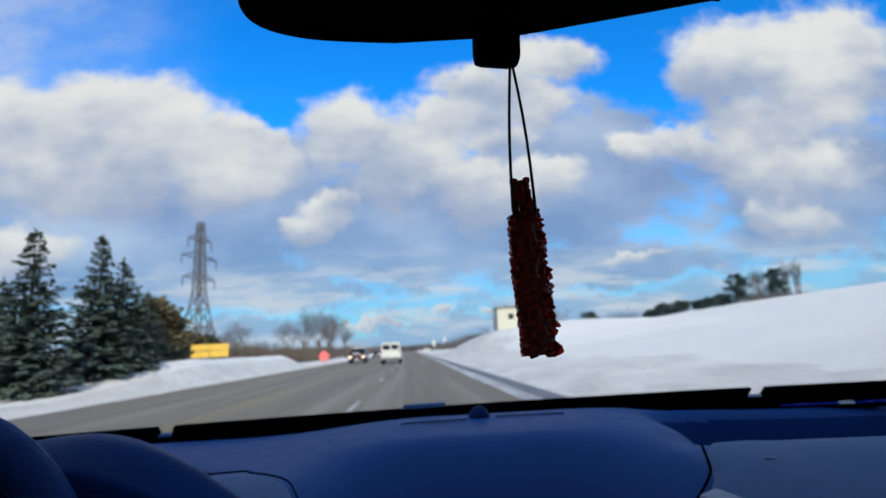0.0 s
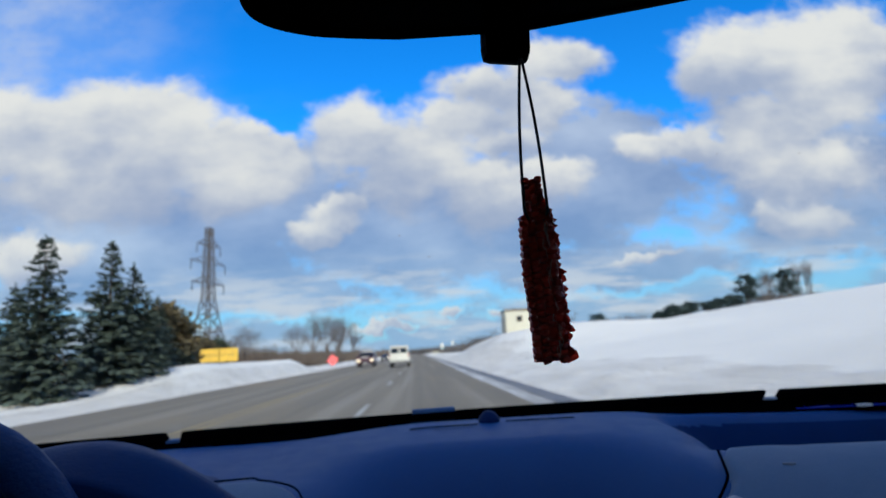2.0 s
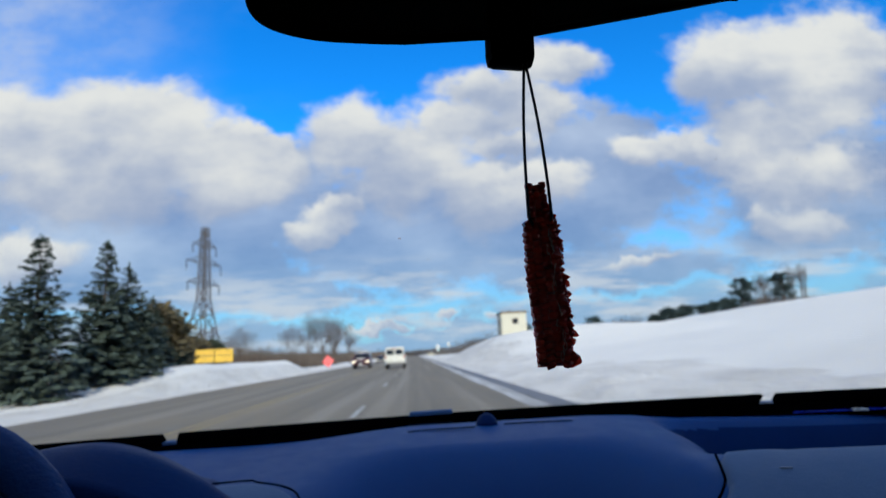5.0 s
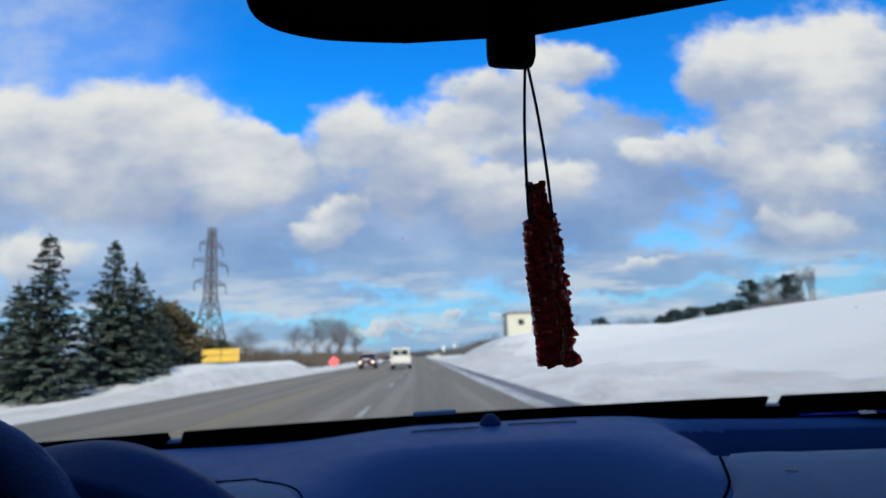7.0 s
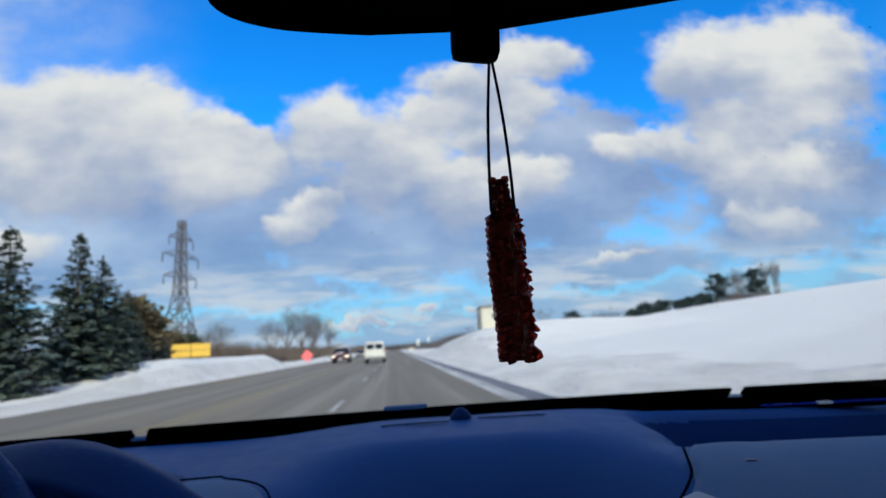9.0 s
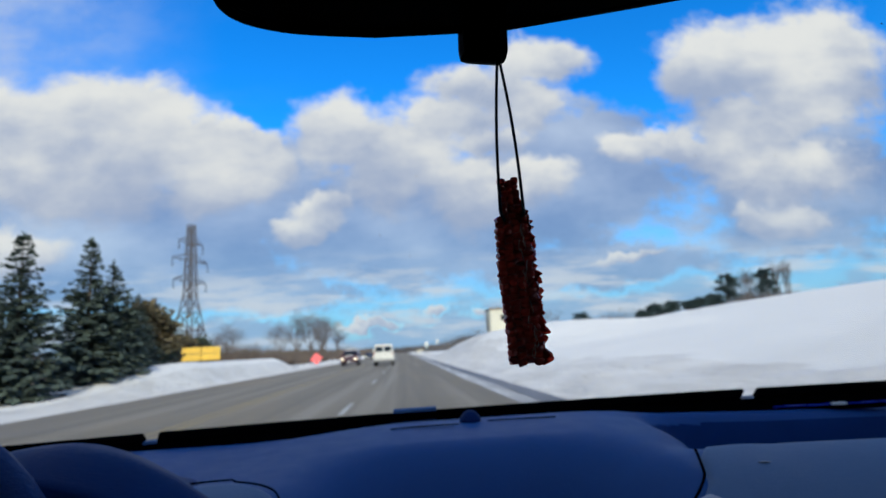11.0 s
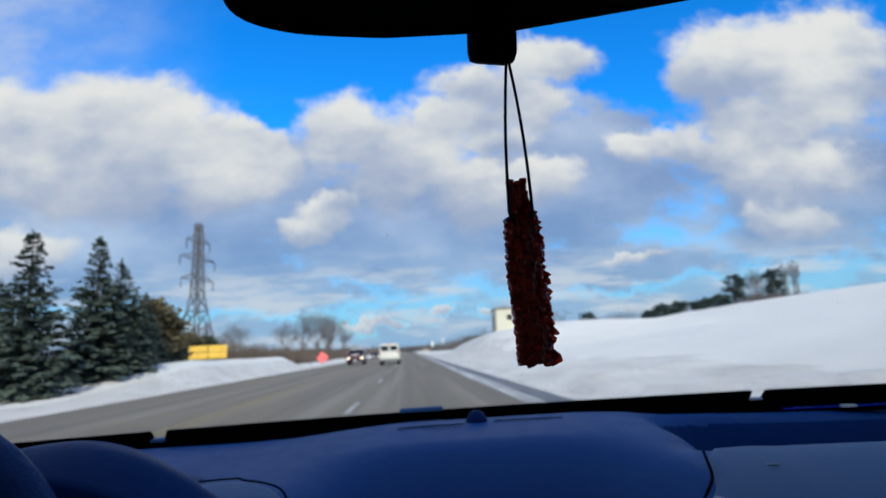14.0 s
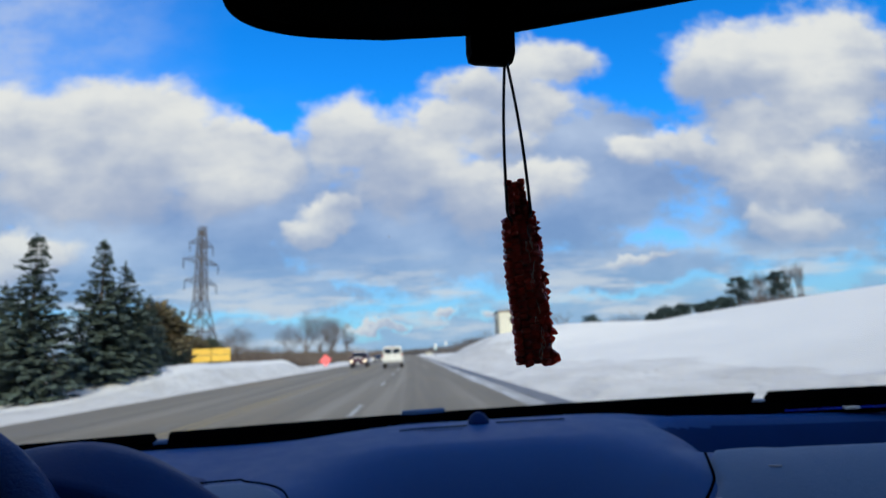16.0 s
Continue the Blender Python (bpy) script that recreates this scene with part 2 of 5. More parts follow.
def snow_specks(mt, low, high, share):
    """Bits of stubble and grit that show through the snow, and faint ripples."""
    nt = Net(mt.node_tree)
    bs = mt.node_tree.nodes["Principled BSDF"]
    old = bs.inputs["Base Color"].links[0].from_socket
    co = mt.node_tree.nodes.new("ShaderNodeTexCoord").outputs["Object"]
    grit, _ = nt.noise(co, 5.5, 5.0, 0.75)
    where, _ = nt.noise(nt.v("MULTIPLY", co, (0.6, 0.18, 0.6)), 0.30, 4.0, 0.6)
    ripple, _ = nt.noise(nt.v("MULTIPLY", co, (0.35, 1.0, 1.0)), 1.3, 4.0, 0.6)
    c = nt.mix(nt.m("MULTIPLY", nt.smooth(ripple, 0.50, 0.72), 0.16), old, (0.60, 0.61, 0.63, 1))
    f = nt.m("MULTIPLY", nt.smooth(grit, low, high), nt.m("MULTIPLY", nt.smooth(where, 0.40, 0.62), share))
    c = nt.mix(f, c, (0.30, 0.265, 0.21, 1))
    mt.node_tree.links.new(c, bs.inputs["Base Color"])


snow_specks(SNOW, 0.56, 0.70, 0.7)
snow_specks(SNOW_DIRTY, 0.52, 0.68, 0.75)
salt_tracks(ASPHALT)
# Shadow along the road's edge put in as a dark colour.
GUTTER_SHADOW = material("gutter_shadow", (0.175, 0.18, 0.20), 0.6, second=(0.10, 0.105, 0.12), scale=1.1, amount=0.6, bump=0.004, bump_scale=60, stretch=(1, 0.2, 1))
MARK_WHITE = material("marking_white", (0.62, 0.62, 0.60), 0.8, second=(0.24, 0.235, 0.225), scale=1.6, amount=0.45, stretch=(1, 0.35, 1))
MARK_YELLOW = material("marking_yellow", (0.36, 0.27, 0.11), 0.8, second=(0.21, 0.185, 0.145), scale=0.9, amount=0.6, stretch=(1, 0.2, 1))
SALT = material("salt_slush", (0.62, 0.62, 0.62), 0.85, second=(0.26, 0.255, 0.25), scale=1.0, amount=0.4, bump=0.02, bump_scale=12, stretch=(1.5, 0.2, 1))
BARK = material("bark", (0.15, 0.12, 0.10), 0.9, second=(0.08, 0.065, 0.055), scale=5, amount=0.6, bump=0.02, bump_scale=25, stretch=(1, 1, 0.3))
TWIG = material("twigs", (0.19, 0.145, 0.125), 0.9, second=(0.11, 0.085, 0.075), scale=0.6, amount=0.7)
SPRUCE = material("spruce_needles", (0.098, 0.130, 0.098), 0.8, second=(0.056, 0.080, 0.064), scale=1.6, amount=0.7, random_tint=0.3)
PINE = material("pine_needles", (0.095, 0.120, 0.068), 0.8, second=(0.045, 0.060, 0.040), scale=1.2, amount=0.7, random_tint=0.3)
# Distance haze put into the needle colour of the far pines and shrubs.
HAZED_PINE = material("hazed_needles", (0.060, 0.100, 0.095), 0.8, second=(0.030, 0.052, 0.052), scale=0.8, amount=0.7, random_tint=0.3)
GREY_TWIG = material("grey_twigs", (0.17, 0.155, 0.155), 0.9, second=(0.10, 0.095, 0.10), scale=0.6, amount=0.7)
BROWN = material("browned_needles", (0.215, 0.155, 0.078), 0.85, second=(0.085, 0.085, 0.050), scale=1.1, amount=0.6)
BRUSH = material("brush", (0.17, 0.125, 0.095), 0.9, second=(0.085, 0.070, 0.06), scale=0.35, amount=0.6)
FAR_TREES = material("far_trees", (0.15, 0.13, 0.125), 0.9, second=(0.075, 0.075, 0.08), scale=0.12, amount=0.6)
STUCCO = material("cream_stucco", (0.60, 0.57, 0.46), 0.85, second=(0.52, 0.49, 0.40), scale=1.2, amount=0.6, bump=0.006, bump_scale=40)
ROOF_EDGE = material("roof_felt", (0.10, 0.09, 0.085), 0.9, scale=2, bump=0.004, bump_scale=30)
WOOD_TRIM = material("weathered_trim", (0.26, 0.20, 0.14), 0.8, scale=6, bump=0.004, bump_scale=40, stretch=(1, 1, 0.2))
STEEL = material("galvanised_steel", (0.10, 0.090, 0.092), 0.65, 0.25, second=(0.065, 0.060, 0.064), scale=0.4, amount=0.6)
DARK_STEEL = material("dark_steel", (0.06, 0.065, 0.08), 0.5, 0.5, scale=3)
POLE_WOOD = material("pole_wood", (0.36, 0.24, 0.13), 0.85, second=(0.17, 0.11, 0.07), scale=2.0, amount=0.6, bump=0.01, bump_scale=20, stretch=(2, 2, 0.15))
POLE_GREEN = material("green_pole_wood", (0.22, 0.27, 0.13), 0.85, second=(0.12, 0.15, 0.075), scale=2.0, amount=0.6, bump=0.01, bump_scale=20, stretch=(2, 2, 0.15))
SIGNAL_YELLOW = material("signal_yellow", (0.80, 0.50, 0.04), 0.5, second=(0.62, 0.37, 0.03), scale=3)
SIGN_WHITE = material("sign_white", (0.70, 0.70, 0.66), 0.5, second=(0.62, 0.62, 0.58), scale=2)
BLACK = material("black_paint", (0.012, 0.012, 0.014), 0.5, scale=5)
LENS_OFF = material("dark_lens", (0.10, 0.03, 0.03), 0.25, scale=5)
RED_PAINT = material("red_paint", (0.55, 0.03, 0.03), 0.45, scale=4)
FLUORESCENT = material("fluorescent_red_sheet", (0.95, 0.16, 0.14), 0.5, second=(0.88, 0.10, 0.11), scale=2)
BOARD_YELLOW = material("yellow_board", (0.80, 0.50, 0.05), 0.6, second=(0.60, 0.36, 0.05), scale=1.5)
TEAL = material("teal_print", (0.02, 0.45, 0.52), 0.5, scale=3)
RUST_BOX = material("weathered_timber", (0.18, 0.11, 0.075), 0.9, scale=2, bump=0.01, bump_scale=15)
VAN_WHITE = material("van_white_paint", (0.64, 0.63, 0.57), 0.35, second=(0.52, 0.51, 0.46), scale=0.9, amount=0.6, coat=0.4)
MAROON = material("maroon_paint", (0.085, 0.014, 0.024), 0.25, second=(0.06, 0.010, 0.016), scale=0.8, coat=0.8)
NAVY_CAR = material("dark_blue_paint", (0.02, 0.035, 0.07), 0.25, second=(0.014, 0.022, 0.045), scale=0.8, coat=0.8)
BLUE_CAR = material("blue_paint", (0.015, 0.04, 0.36), 0.25, second=(0.010, 0.03, 0.28), scale=0.8, coat=0.8)
CAR_GLASS = material("tinted_glass", (0.012, 0.016, 0.02), 0.06, scale=2, spec=0.8)
TYRE = material("tyre_rubber", (0.016, 0.016, 0.017), 0.85, scale=10)
RIM = material("wheel_rim", (0.45, 0.46, 0.48), 0.35, 0.9, scale=5)
CHROME = material("bumper_grey", (0.35, 0.35, 0.35), 0.35, 0.5, scale=4)
TAIL_RED = material("tail_lamp_red", (0.35, 0.015, 0.015), 0.2, scale=8)
HEADLIGHT = lamp_glow("headlight_on", (1.0, 0.88, 0.62), 1.5)
DASH = material("dash_vinyl", (0.006, 0.061, 0.222), 0.46, second=(0.004, 0.050, 0.188), scale=4.0, amount=0.8, bump=0.0004, bump_scale=420, spec=0.09)
DASH_PANEL = material("dash_panel_vinyl", (0.070, 0.140, 0.260), 0.5, second=(0.055, 0.115, 0.225), scale=5.0, amount=0.8, bump=0.0005, bump_scale=420, spec=0.02)
DASH_DARK = material("dark_cabin_plastic", (0.003, 0.020, 0.090), 0.5, scale=6, bump=0.0004, bump_scale=300, spec=0.0)
RUBBER = material("black_rubber", (0.0015, 0.0015, 0.002), 0.8, scale=10, spec=0.0)
WHEEL_RIM = material("steering_leather", (0.006, 0.036, 0.130), 0.45, second=(0.004, 0.026, 0.105), scale=20, bump=0.0012, bump_scale=260, spec=0.03)
HOOD_AND_RECESS_SHADE = material("hood_and_recess_shade", (0.001, 0.027, 0.120), 0.45, second=(0.0008, 0.021, 0.098), scale=6, bump=0.0005, bump_scale=420, spec=0.03)
for vinyl, ior in ((DASH, 1.22), (DASH_PANEL, 1.25), (HOOD_AND_RECESS_SHADE, 1.12), (WHEEL_RIM, 1.15), (DASH_DARK, 1.12)):
    vinyl.node_tree.nodes["Principled BSDF"].inputs["IOR"].default_value = ior
    vinyl.node_tree.nodes["Principled BSDF"].inputs["Specular IOR Level"].default_value = 0.5
LINER = material("headliner", (0.20, 0.20, 0.21), 0.95, scale=10)
SEAT_CLOTH = material("seat_cloth", (0.06, 0.065, 0.08), 0.9, scale=20, bump=0.001, bump_scale=300)
CLIP = material("pale_clip", (0.32, 0.36, 0.42), 0.6, scale=20)
MIRROR_BLACK = material("mirror_housing", (0.0012, 0.0014, 0.0014), 0.6, scale=10, spec=0.01)
CORD = material("dark_cord", (0.022, 0.028, 0.045), 0.28, scale=200, bump=0.0004, bump_scale=900)
# The dark cabin reflection put into the mirror's own colour.
MIRROR_GLASS = material("dark_reflection_mirror", (0.05, 0.065, 0.058), 0.12, 1.0, scale=3, fine=0.1)
# Tint added to the unseen rear panes to cut light from behind.
REAR_GLASS = glass_pane("light_cutting_rear_glass", (0.16, 0.17, 0.18), 0.5)
WINDSCREEN = glass_pane("windscreen_glass", (0.995, 0.998, 1.0), 0.12)

# ---------- mesh helpers ----------


def mesh_of(name, verts, faces, mt, smooth=False):
    me = bpy.data.meshes.new(name)
    me.from_pydata([tuple(float(c) for c in v) for v in verts], [], [tuple(int(i) for i in f) for f in faces])
    me.materials.append(mt)
    if smooth:
        me.polygons.foreach_set("use_smooth", [True] * len(me.polygons))
    me.update()
    return me


def part(name, bm, mt, parent, label="", smooth=False):
    """One mesh object out of a bmesh, under a thing or a part."""
    me = bpy.data.meshes.new(name)
    bmesh.ops.recalc_face_normals(bm, faces=bm.faces)
    bm.to_mesh(me)
    bm.free()
    me.materials.append(mt)
    if smooth:
        me.polygons.foreach_set("use_smooth", [True] * len(me.polygons))
    ob = new(name, me)
    ob.parent = parent
    if label:
        ob["label"] = label
    return ob


def piece(name, verts, faces, mt, parent=None, label="", smooth=False):
    ob = new(name, mesh_of(name, verts, faces, mt, smooth))
    ob.parent = parent
    if label:
        ob["label"] = label
    return ob


def thing(name, m, label, category, group="", kind=""):
    """An Empty at the base of a thing made of parts."""
    ob = new(name)
    ob.matrix_world = m
    ob.empty_display_size = 0.1
    return tagged(ob, label, category, group, kind)


def boxes(rows, bevel=0.0):
    """Bevelled boxes (centre, size) in one bmesh."""
    bm = bmesh.new()
    for c, s in rows:
        made = bmesh.ops.create_cube(bm, size=1.0, matrix=Matrix.Translation(c) @ Matrix.Diagonal((*s, 1)))
        if bevel:
            edges = list({e for v in made["verts"] for e in v.link_edges})
            bmesh.ops.bevel(bm, geom=edges, offset=bevel, segments=2, affect="EDGES", profile=0.6)
    return bm


def rods(paths, sides=6):
    """Tubes along paths: each is a list of (point, radius)."""
    verts, faces = [], []
    for path in paths:
        pts = [Vector(p) for p, _ in path]
        side = None
        first = len(verts)
        for i, (p, r) in enumerate(path):
            d = pts[min(i + 1, len(pts) - 1)] - pts[max(i - 1, 0)]
            d = d.normalized() if d.length > 1e-9 else Vector((0, 0, 1))
            if side is None:
                side = d.cross(Vector((0, 0, 1)) if abs(d.z) < 0.9 else Vector((1, 0, 0))).normalized()
            else:
                side = (side - d * side.dot(d)).normalized()
            other = d.cross(side)
            for k in range(sides):
                a = 2 * math.pi * k / sides
                verts.append(pts[i] + (side * math.cos(a) + other * math.sin(a)) * r)
        n = len(path)
        for i in range(n - 1):
            for k in range(sides):
                a, b = first + i * sides + k, first + i * sides + (k + 1) % sides
                faces.append((a, b, b + sides, a + sides))
        faces.append(tuple(range(first + sides - 1, first - 1, -1)))
        faces.append(tuple(first + (n - 1) * sides + k for k in range(sides)))
    return verts, faces


def extruded(outline, x0, x1, inset=0.0):
    """A side outline of (y, z) drawn out across x; inset narrows the ends for a rounded edge."""
    n = len(outline)
    cy, cz = sum(p[0] for p in outline) / n, sum(p[1] for p in outline) / n
    small = [(cy + (y - cy) * (1 - inset), cz + (z - cz) * (1 - inset)) for y, z in outline]
    e = min(abs(x1 - x0) * 0.1, 0.05) * (1 if inset else 0)
    rings = [(x0, small), (x0 + e, outline), (x1 - e, outline), (x1, small)] if inset else [(x0, outline), (x1, outline)]
    verts = [(x, y, z) for x, o in rings for y, z in o]
    faces = []
    for r in range(len(rings) - 1):
        for i in range(n):
            a, b = r * n + i, r * n + (i + 1) % n
            faces.append((a, b, b + n, a + n))
    faces.append(tuple(range(n - 1, -1, -1)))
    faces.append(tuple((len(rings) - 1) * n + i for i in range(n)))
    return verts, faces


def lathe(profile, sides=20, axis="x"):
    """Turned shape: (along, radius) pairs about an axis."""
    verts, faces = [], []
    for a, r in profile:
        for k in range(sides):
            t = 2 * math.pi * k / sides
            c, s = r * math.cos(t), r * math.sin(t)
            verts.append({"x": (a, c, s), "y": (c, a, s), "z": (c, s, a)}[axis])
    n = len(profile)
    for i in range(n - 1):
        for k in range(sides):
            a, b = i * sides + k, i * sides + (k + 1) % sides
            faces.append((a, b, b + sides, a + sides))
    faces.append(tuple(range(sides - 1, -1, -1)))
    faces.append(tuple((n - 1) * sides + k for k in range(sides)))
    return verts, faces


def smoothstep(x, lo, hi):
    t = np.clip((np.asarray(x, float) - lo) / (hi - lo), 0, 1)
    return t * t * (3 - 2 * t)


# ---------- ground, road ----------
ROAD_L, ROAD_R = -10.35, 3.45


def wobble(x, y, k):
    return noise.noise(Vector((x * k, y * k, 3.7)))


def ground_height(x, y):
    """Height of the snow: level left field with a ploughed bank, the long slope on the right, the hut's mound."""
    x, y = np.asarray(x, float), np.asarray(y, float)
    slope = 0.102 * np.clip(x - 4.0, 0, None)
    slope = np.where(x > 108, 0.102 * 104 + 0.01 * (x - 108), slope) * (1 - smoothstep(x, 200, 600))
    along = smoothstep(y, -125, -60) * (1 - smoothstep(y - 1.4 * np.clip(x - 14, 0, None), 66, 104))
    z = slope * along
    mound = smoothstep(y, 40, 64) * (1 - smoothstep(y, 88, 116)) * smoothstep(x, 3.6, 10.5) * (1 - smoothstep(x, 15, 36))
    z = z + 2.25 * mound
    z = z + 0.45 * smoothstep(x, 5, 30) * smoothstep(y, 95, 130)
    bank = smoothstep(y, 19, 34) * (1 - smoothstep(y, 56, 66)) * smoothstep(-x, 10.5, 12.8) * (1 - smoothstep(-x, 15.5, 22))
    z = z + 1.18 * bank
    left = smoothstep(-x, 10.4, 12.0) * 0.12
    right = smoothstep(x, 3.6, 4.7) * 0.16
    return z + left + right


def ground_mesh():
    def spread(dense, far):
        out = [dense[-1]]
        step = dense[-1] - dense[-2]
        while out[-1] < far:
            step *= 1.25
            out.append(out[-1] + step)
        back = [dense[0]]
        step = dense[1] - dense[0]
        while back[-1] > -far:
            step *= 1.25
            back.append(back[-1] - step)
        return sorted(back[1:] + list(dense) + out[1:])
    xs = spread(sorted(list(np.arange(-30, -13, 1.0)) + list(np.arange(-13, -10.4, 0.2)) + list(np.arange(-10.0, 3.0, 2.4))
                       + list(np.arange(3.0, 8, 0.2)) + list(np.arange(8, 22, 0.6)) + list(np.arange(22, 60, 2.0))), 4000)
    ys = spread(list(np.arange(-130, -12, 3.0)) + list(np.arange(-12, 75, 0.6)) + list(np.arange(75, 230, 3.0)), 4200)
    gx, gy = np.meshgrid(xs, ys)
    gz = ground_height(gx, gy)
    nx = len(xs)
    verts = []
    for x, y, z in zip(gx.ravel(), gy.ravel(), gz.ravel()):
        if ROAD_L - 0.1 < x < ROAD_R + 0.05:
            z = -0.06
        elif abs(x) < 80 and -140 < y < 260:
            near = 1 if (3 < x < 9 or -14 < x < -10) else 0.5
            z += (wobble(x, y, 0.35) * 0.10 + wobble(x, y, 1.3) * 0.055) * near
            if 3.4 <= x < 3.8 or -10.7 < x < ROAD_L:
                z = max(z, 0.02) * 0.8 + 0.02
            if 3.7 < x < 5.6 and -20 < y < 75:
                z += max(0, wobble(x, y, 0.8)) * 0.14
        verts.append((x, y, z))
    faces = [(j * nx + i, j * nx + i + 1, (j + 1) * nx + i + 1, (j + 1) * nx + i) for j in range(len(ys) - 1) for i in range(nx - 1)]
    me = mesh_of("ground", verts, faces, SNOW, True)
    me.materials.append(SNOW_DIRTY)
    for p in me.polygons:
        c = p.center
        if 3.1 < c.x < 8.2 + 2.6 * wobble(c.x, c.y, 0.16) + 1.2 * wobble(c.x, c.y, 0.7) and -200 < c.y < 230 or -11.9 < c.x < -10.2 and -200 < c.y < 230:
            p.material_index = 1
    return me


tagged(new("ground", ground_mesh()), "snow-covered ground with ploughed dirty banks along the road", "ground", kind="structure")


def strip(name, x0, x1, y0, y1, z, mt, label, wave=0.0, step=2.0, category="marking", parent=None):
    n = max(1, int((y1 - y0) / step))
    verts = []
    for i in range(n + 1):
        y = y0 + (y1 - y0) * i / n
        a = wave * wobble(x0, y, 0.23)
        b = wave * wobble(x1 + 7, y, 0.31)
        verts += [(x0 + a, y, z), (x1 + b, y, z)]
    faces = [(2 * i, 2 * i + 1, 2 * i + 3, 2 * i + 2) for i in range(n)]
    ob = piece(name, verts, faces, mt, parent)
    if parent is None:
        tagged(ob, label, category, kind="structure")
    elif label:
        ob["label"] = label
    return ob


road = strip("road", ROAD_L - 0.25, ROAD_R + 0.25, -420, 1600, 0.0, ASPHALT, "grey asphalt road whitened by road salt", 0.0, 10, "road")
strip("gutter", 2.93, 3.60, -60, 110, 0.005, GUTTER_SHADOW, "dark strip of painted shadow beside the right edge line", 0.12, 1.0, "gutter", road)
strip("edge_line", 2.42, 2.92, -300, 900, 0.008, SALT, "white edge line under a crust of salt and snow", 0.12, 1.5, "marking", road)
strip("centre_line", -4.55, -4.43, -300, 900, 0.004, MARK_YELLOW, "faded yellow centre line", 0.0, 4, "marking", road)
strip("centre_line", -4.85, -4.73, -300, 900, 0.004, MARK_YELLOW, "faded yellow centre line", 0.0, 4, "marking", road)
strip("slush_strip", -5.35, -4.75, 88, 190, 0.009, SALT, "strip of snow and slush between the lanes", 0.12, 1.0, "slush", road)
strip("salt_track", 0.55, 0.95, -60, 260, 0.006, ASPHALT, "salt-pale wheel track", 0.18, 1.0, "slush", road)
for k in range(-9, 26):
    strip("lane_dash", -1.50, -1.37, 12.6 + k * 12.2, 15.4 + k * 12.2, 0.004, MARK_WHITE, "", 0.0, 3, "marking", road)
for k in range(7):
    strip("crosswalk_bar", -9.6 + k * 1.75, -8.95 + k * 1.75, -108.2, -103.5, 0.005, MARK_WHITE, "", 0.05, 1.2, "marking", road)


# ---------- trees ----------


def frond(verts, faces, p, d, up, length, width):
    """A ragged needle spray: three narrow blades fanned about d."""
    s = d.cross(up)
    s = s.normalized() if s.length > 1e-6 else Vector((1, 0, 0))
    for a in (-0.55, 0.0, 0.55):
        dd = (d + s * a + up * random.uniform(-0.25, 0.15)).normalized()
        n = len(verts)
        tip = p + dd * length * random.uniform(0.75, 1.1)
        mid = p + dd * length * 0.5
        w = s * width * 0.5 + up * width * random.uniform(-0.3, 0.3)
        verts += [p, mid + w, tip, mid - w]
        faces.append((n, n + 1, n + 2, n + 3))


def spruce(seed, height, spread_r, mt, bare=0.06):
    """Trunk and crown meshes of a conifer with whorls of drooping boughs."""
    random.seed(seed)
    trunk = rods([[((0, 0, -0.3), 0.02 * height + 0.03), ((0, 0, height * 0.5), 0.012 * height + 0.02), ((0, 0, height * 0.97), 0.012)]], 7)
    verts, faces = [], []
    z = height * bare
    while z < height * 0.985:
        f = (z - height * bare) / (height * (1 - bare))
        r = spread_r * (1 - f) ** 0.82 * random.uniform(0.82, 1.1) + 0.06
        for k in range(max(5, int(15 * (1 - f) + 4))):
            a = random.uniform(0, 2 * math.pi)
            rr = r * random.uniform(0.7, 1.12)
            d = Vector((math.cos(a), math.sin(a), 0.10 - 0.42 * (1 - f)))
            n = max(2, int(rr / 0.22))
            for i in range(n):
                t = (i + 0.4) / n
                p = Vector((0, 0, z)) + d * rr * t + Vector((0, 0, 0.22 * rr * t * t))
                frond(verts, faces, p, (d + Vector((0, 0, random.uniform(-0.3, 0.25)))).normalized(), Vector((0, 0, 1)),
                      0.46 * (0.5 + 0.6 * (1 - f)), 0.24)
        z += 0.15 + 0.06 * (1 - f)
    for k in range(6):
        frond(verts, faces, Vector((0, 0, height * (0.94 + 0.01 * k))), Vector((random.uniform(-0.4, 0.4), random.uniform(-0.4, 0.4), 1)).normalized(), Vector((1, 0, 0)), 0.3, 0.1)
    return trunk, (verts, faces)


def pine(seed, height, spread_r, low=0.12):
    """Trunk with limbs, and a broad round crown of needle tufts with gaps."""
    random.seed(seed)
    paths = [[((0, 0, -0.3), 0.03 * height + 0.05), ((0.05, 0, height * 0.4), 0.02 * height + 0.03), ((0, 0.05, height * 0.9), 0.02)]]
    verts, faces = [], []
    for k in range(46):
        z = height * random.uniform(low, 0.92)
        f = z / height
        r = spread_r * math.sqrt(max(0.05, 1 - ((f - 0.42) / 0.60) ** 2)) * random.uniform(0.65, 1.1)
        a = random.uniform(0, 2 * math.pi)
        d = Vector((math.cos(a), math.sin(a), random.uniform(-0.05, 0.35)))
        paths.append([((0, 0, z - 0.1), 0.05), (Vector((0, 0, z)) + d * r * 0.6, 0.03), (Vector((0, 0, z)) + d * r, 0.012)])
        for i in range(70):
            t = random.uniform(0.35, 1.05)
            c = Vector((0, 0, z)) + d * r * t + Vector((random.gauss(0, 0.3), random.gauss(0, 0.3), random.gauss(0, 0.24)))
            dd = Vector((random.gauss(0, 1), random.gauss(0, 1), random.gauss(0.5, 0.7))).normalized()
            frond(verts, faces, c, dd, Vector((0, 0, 1)), 0.36, 0.19)
    return rods(paths, 5), (verts, faces)


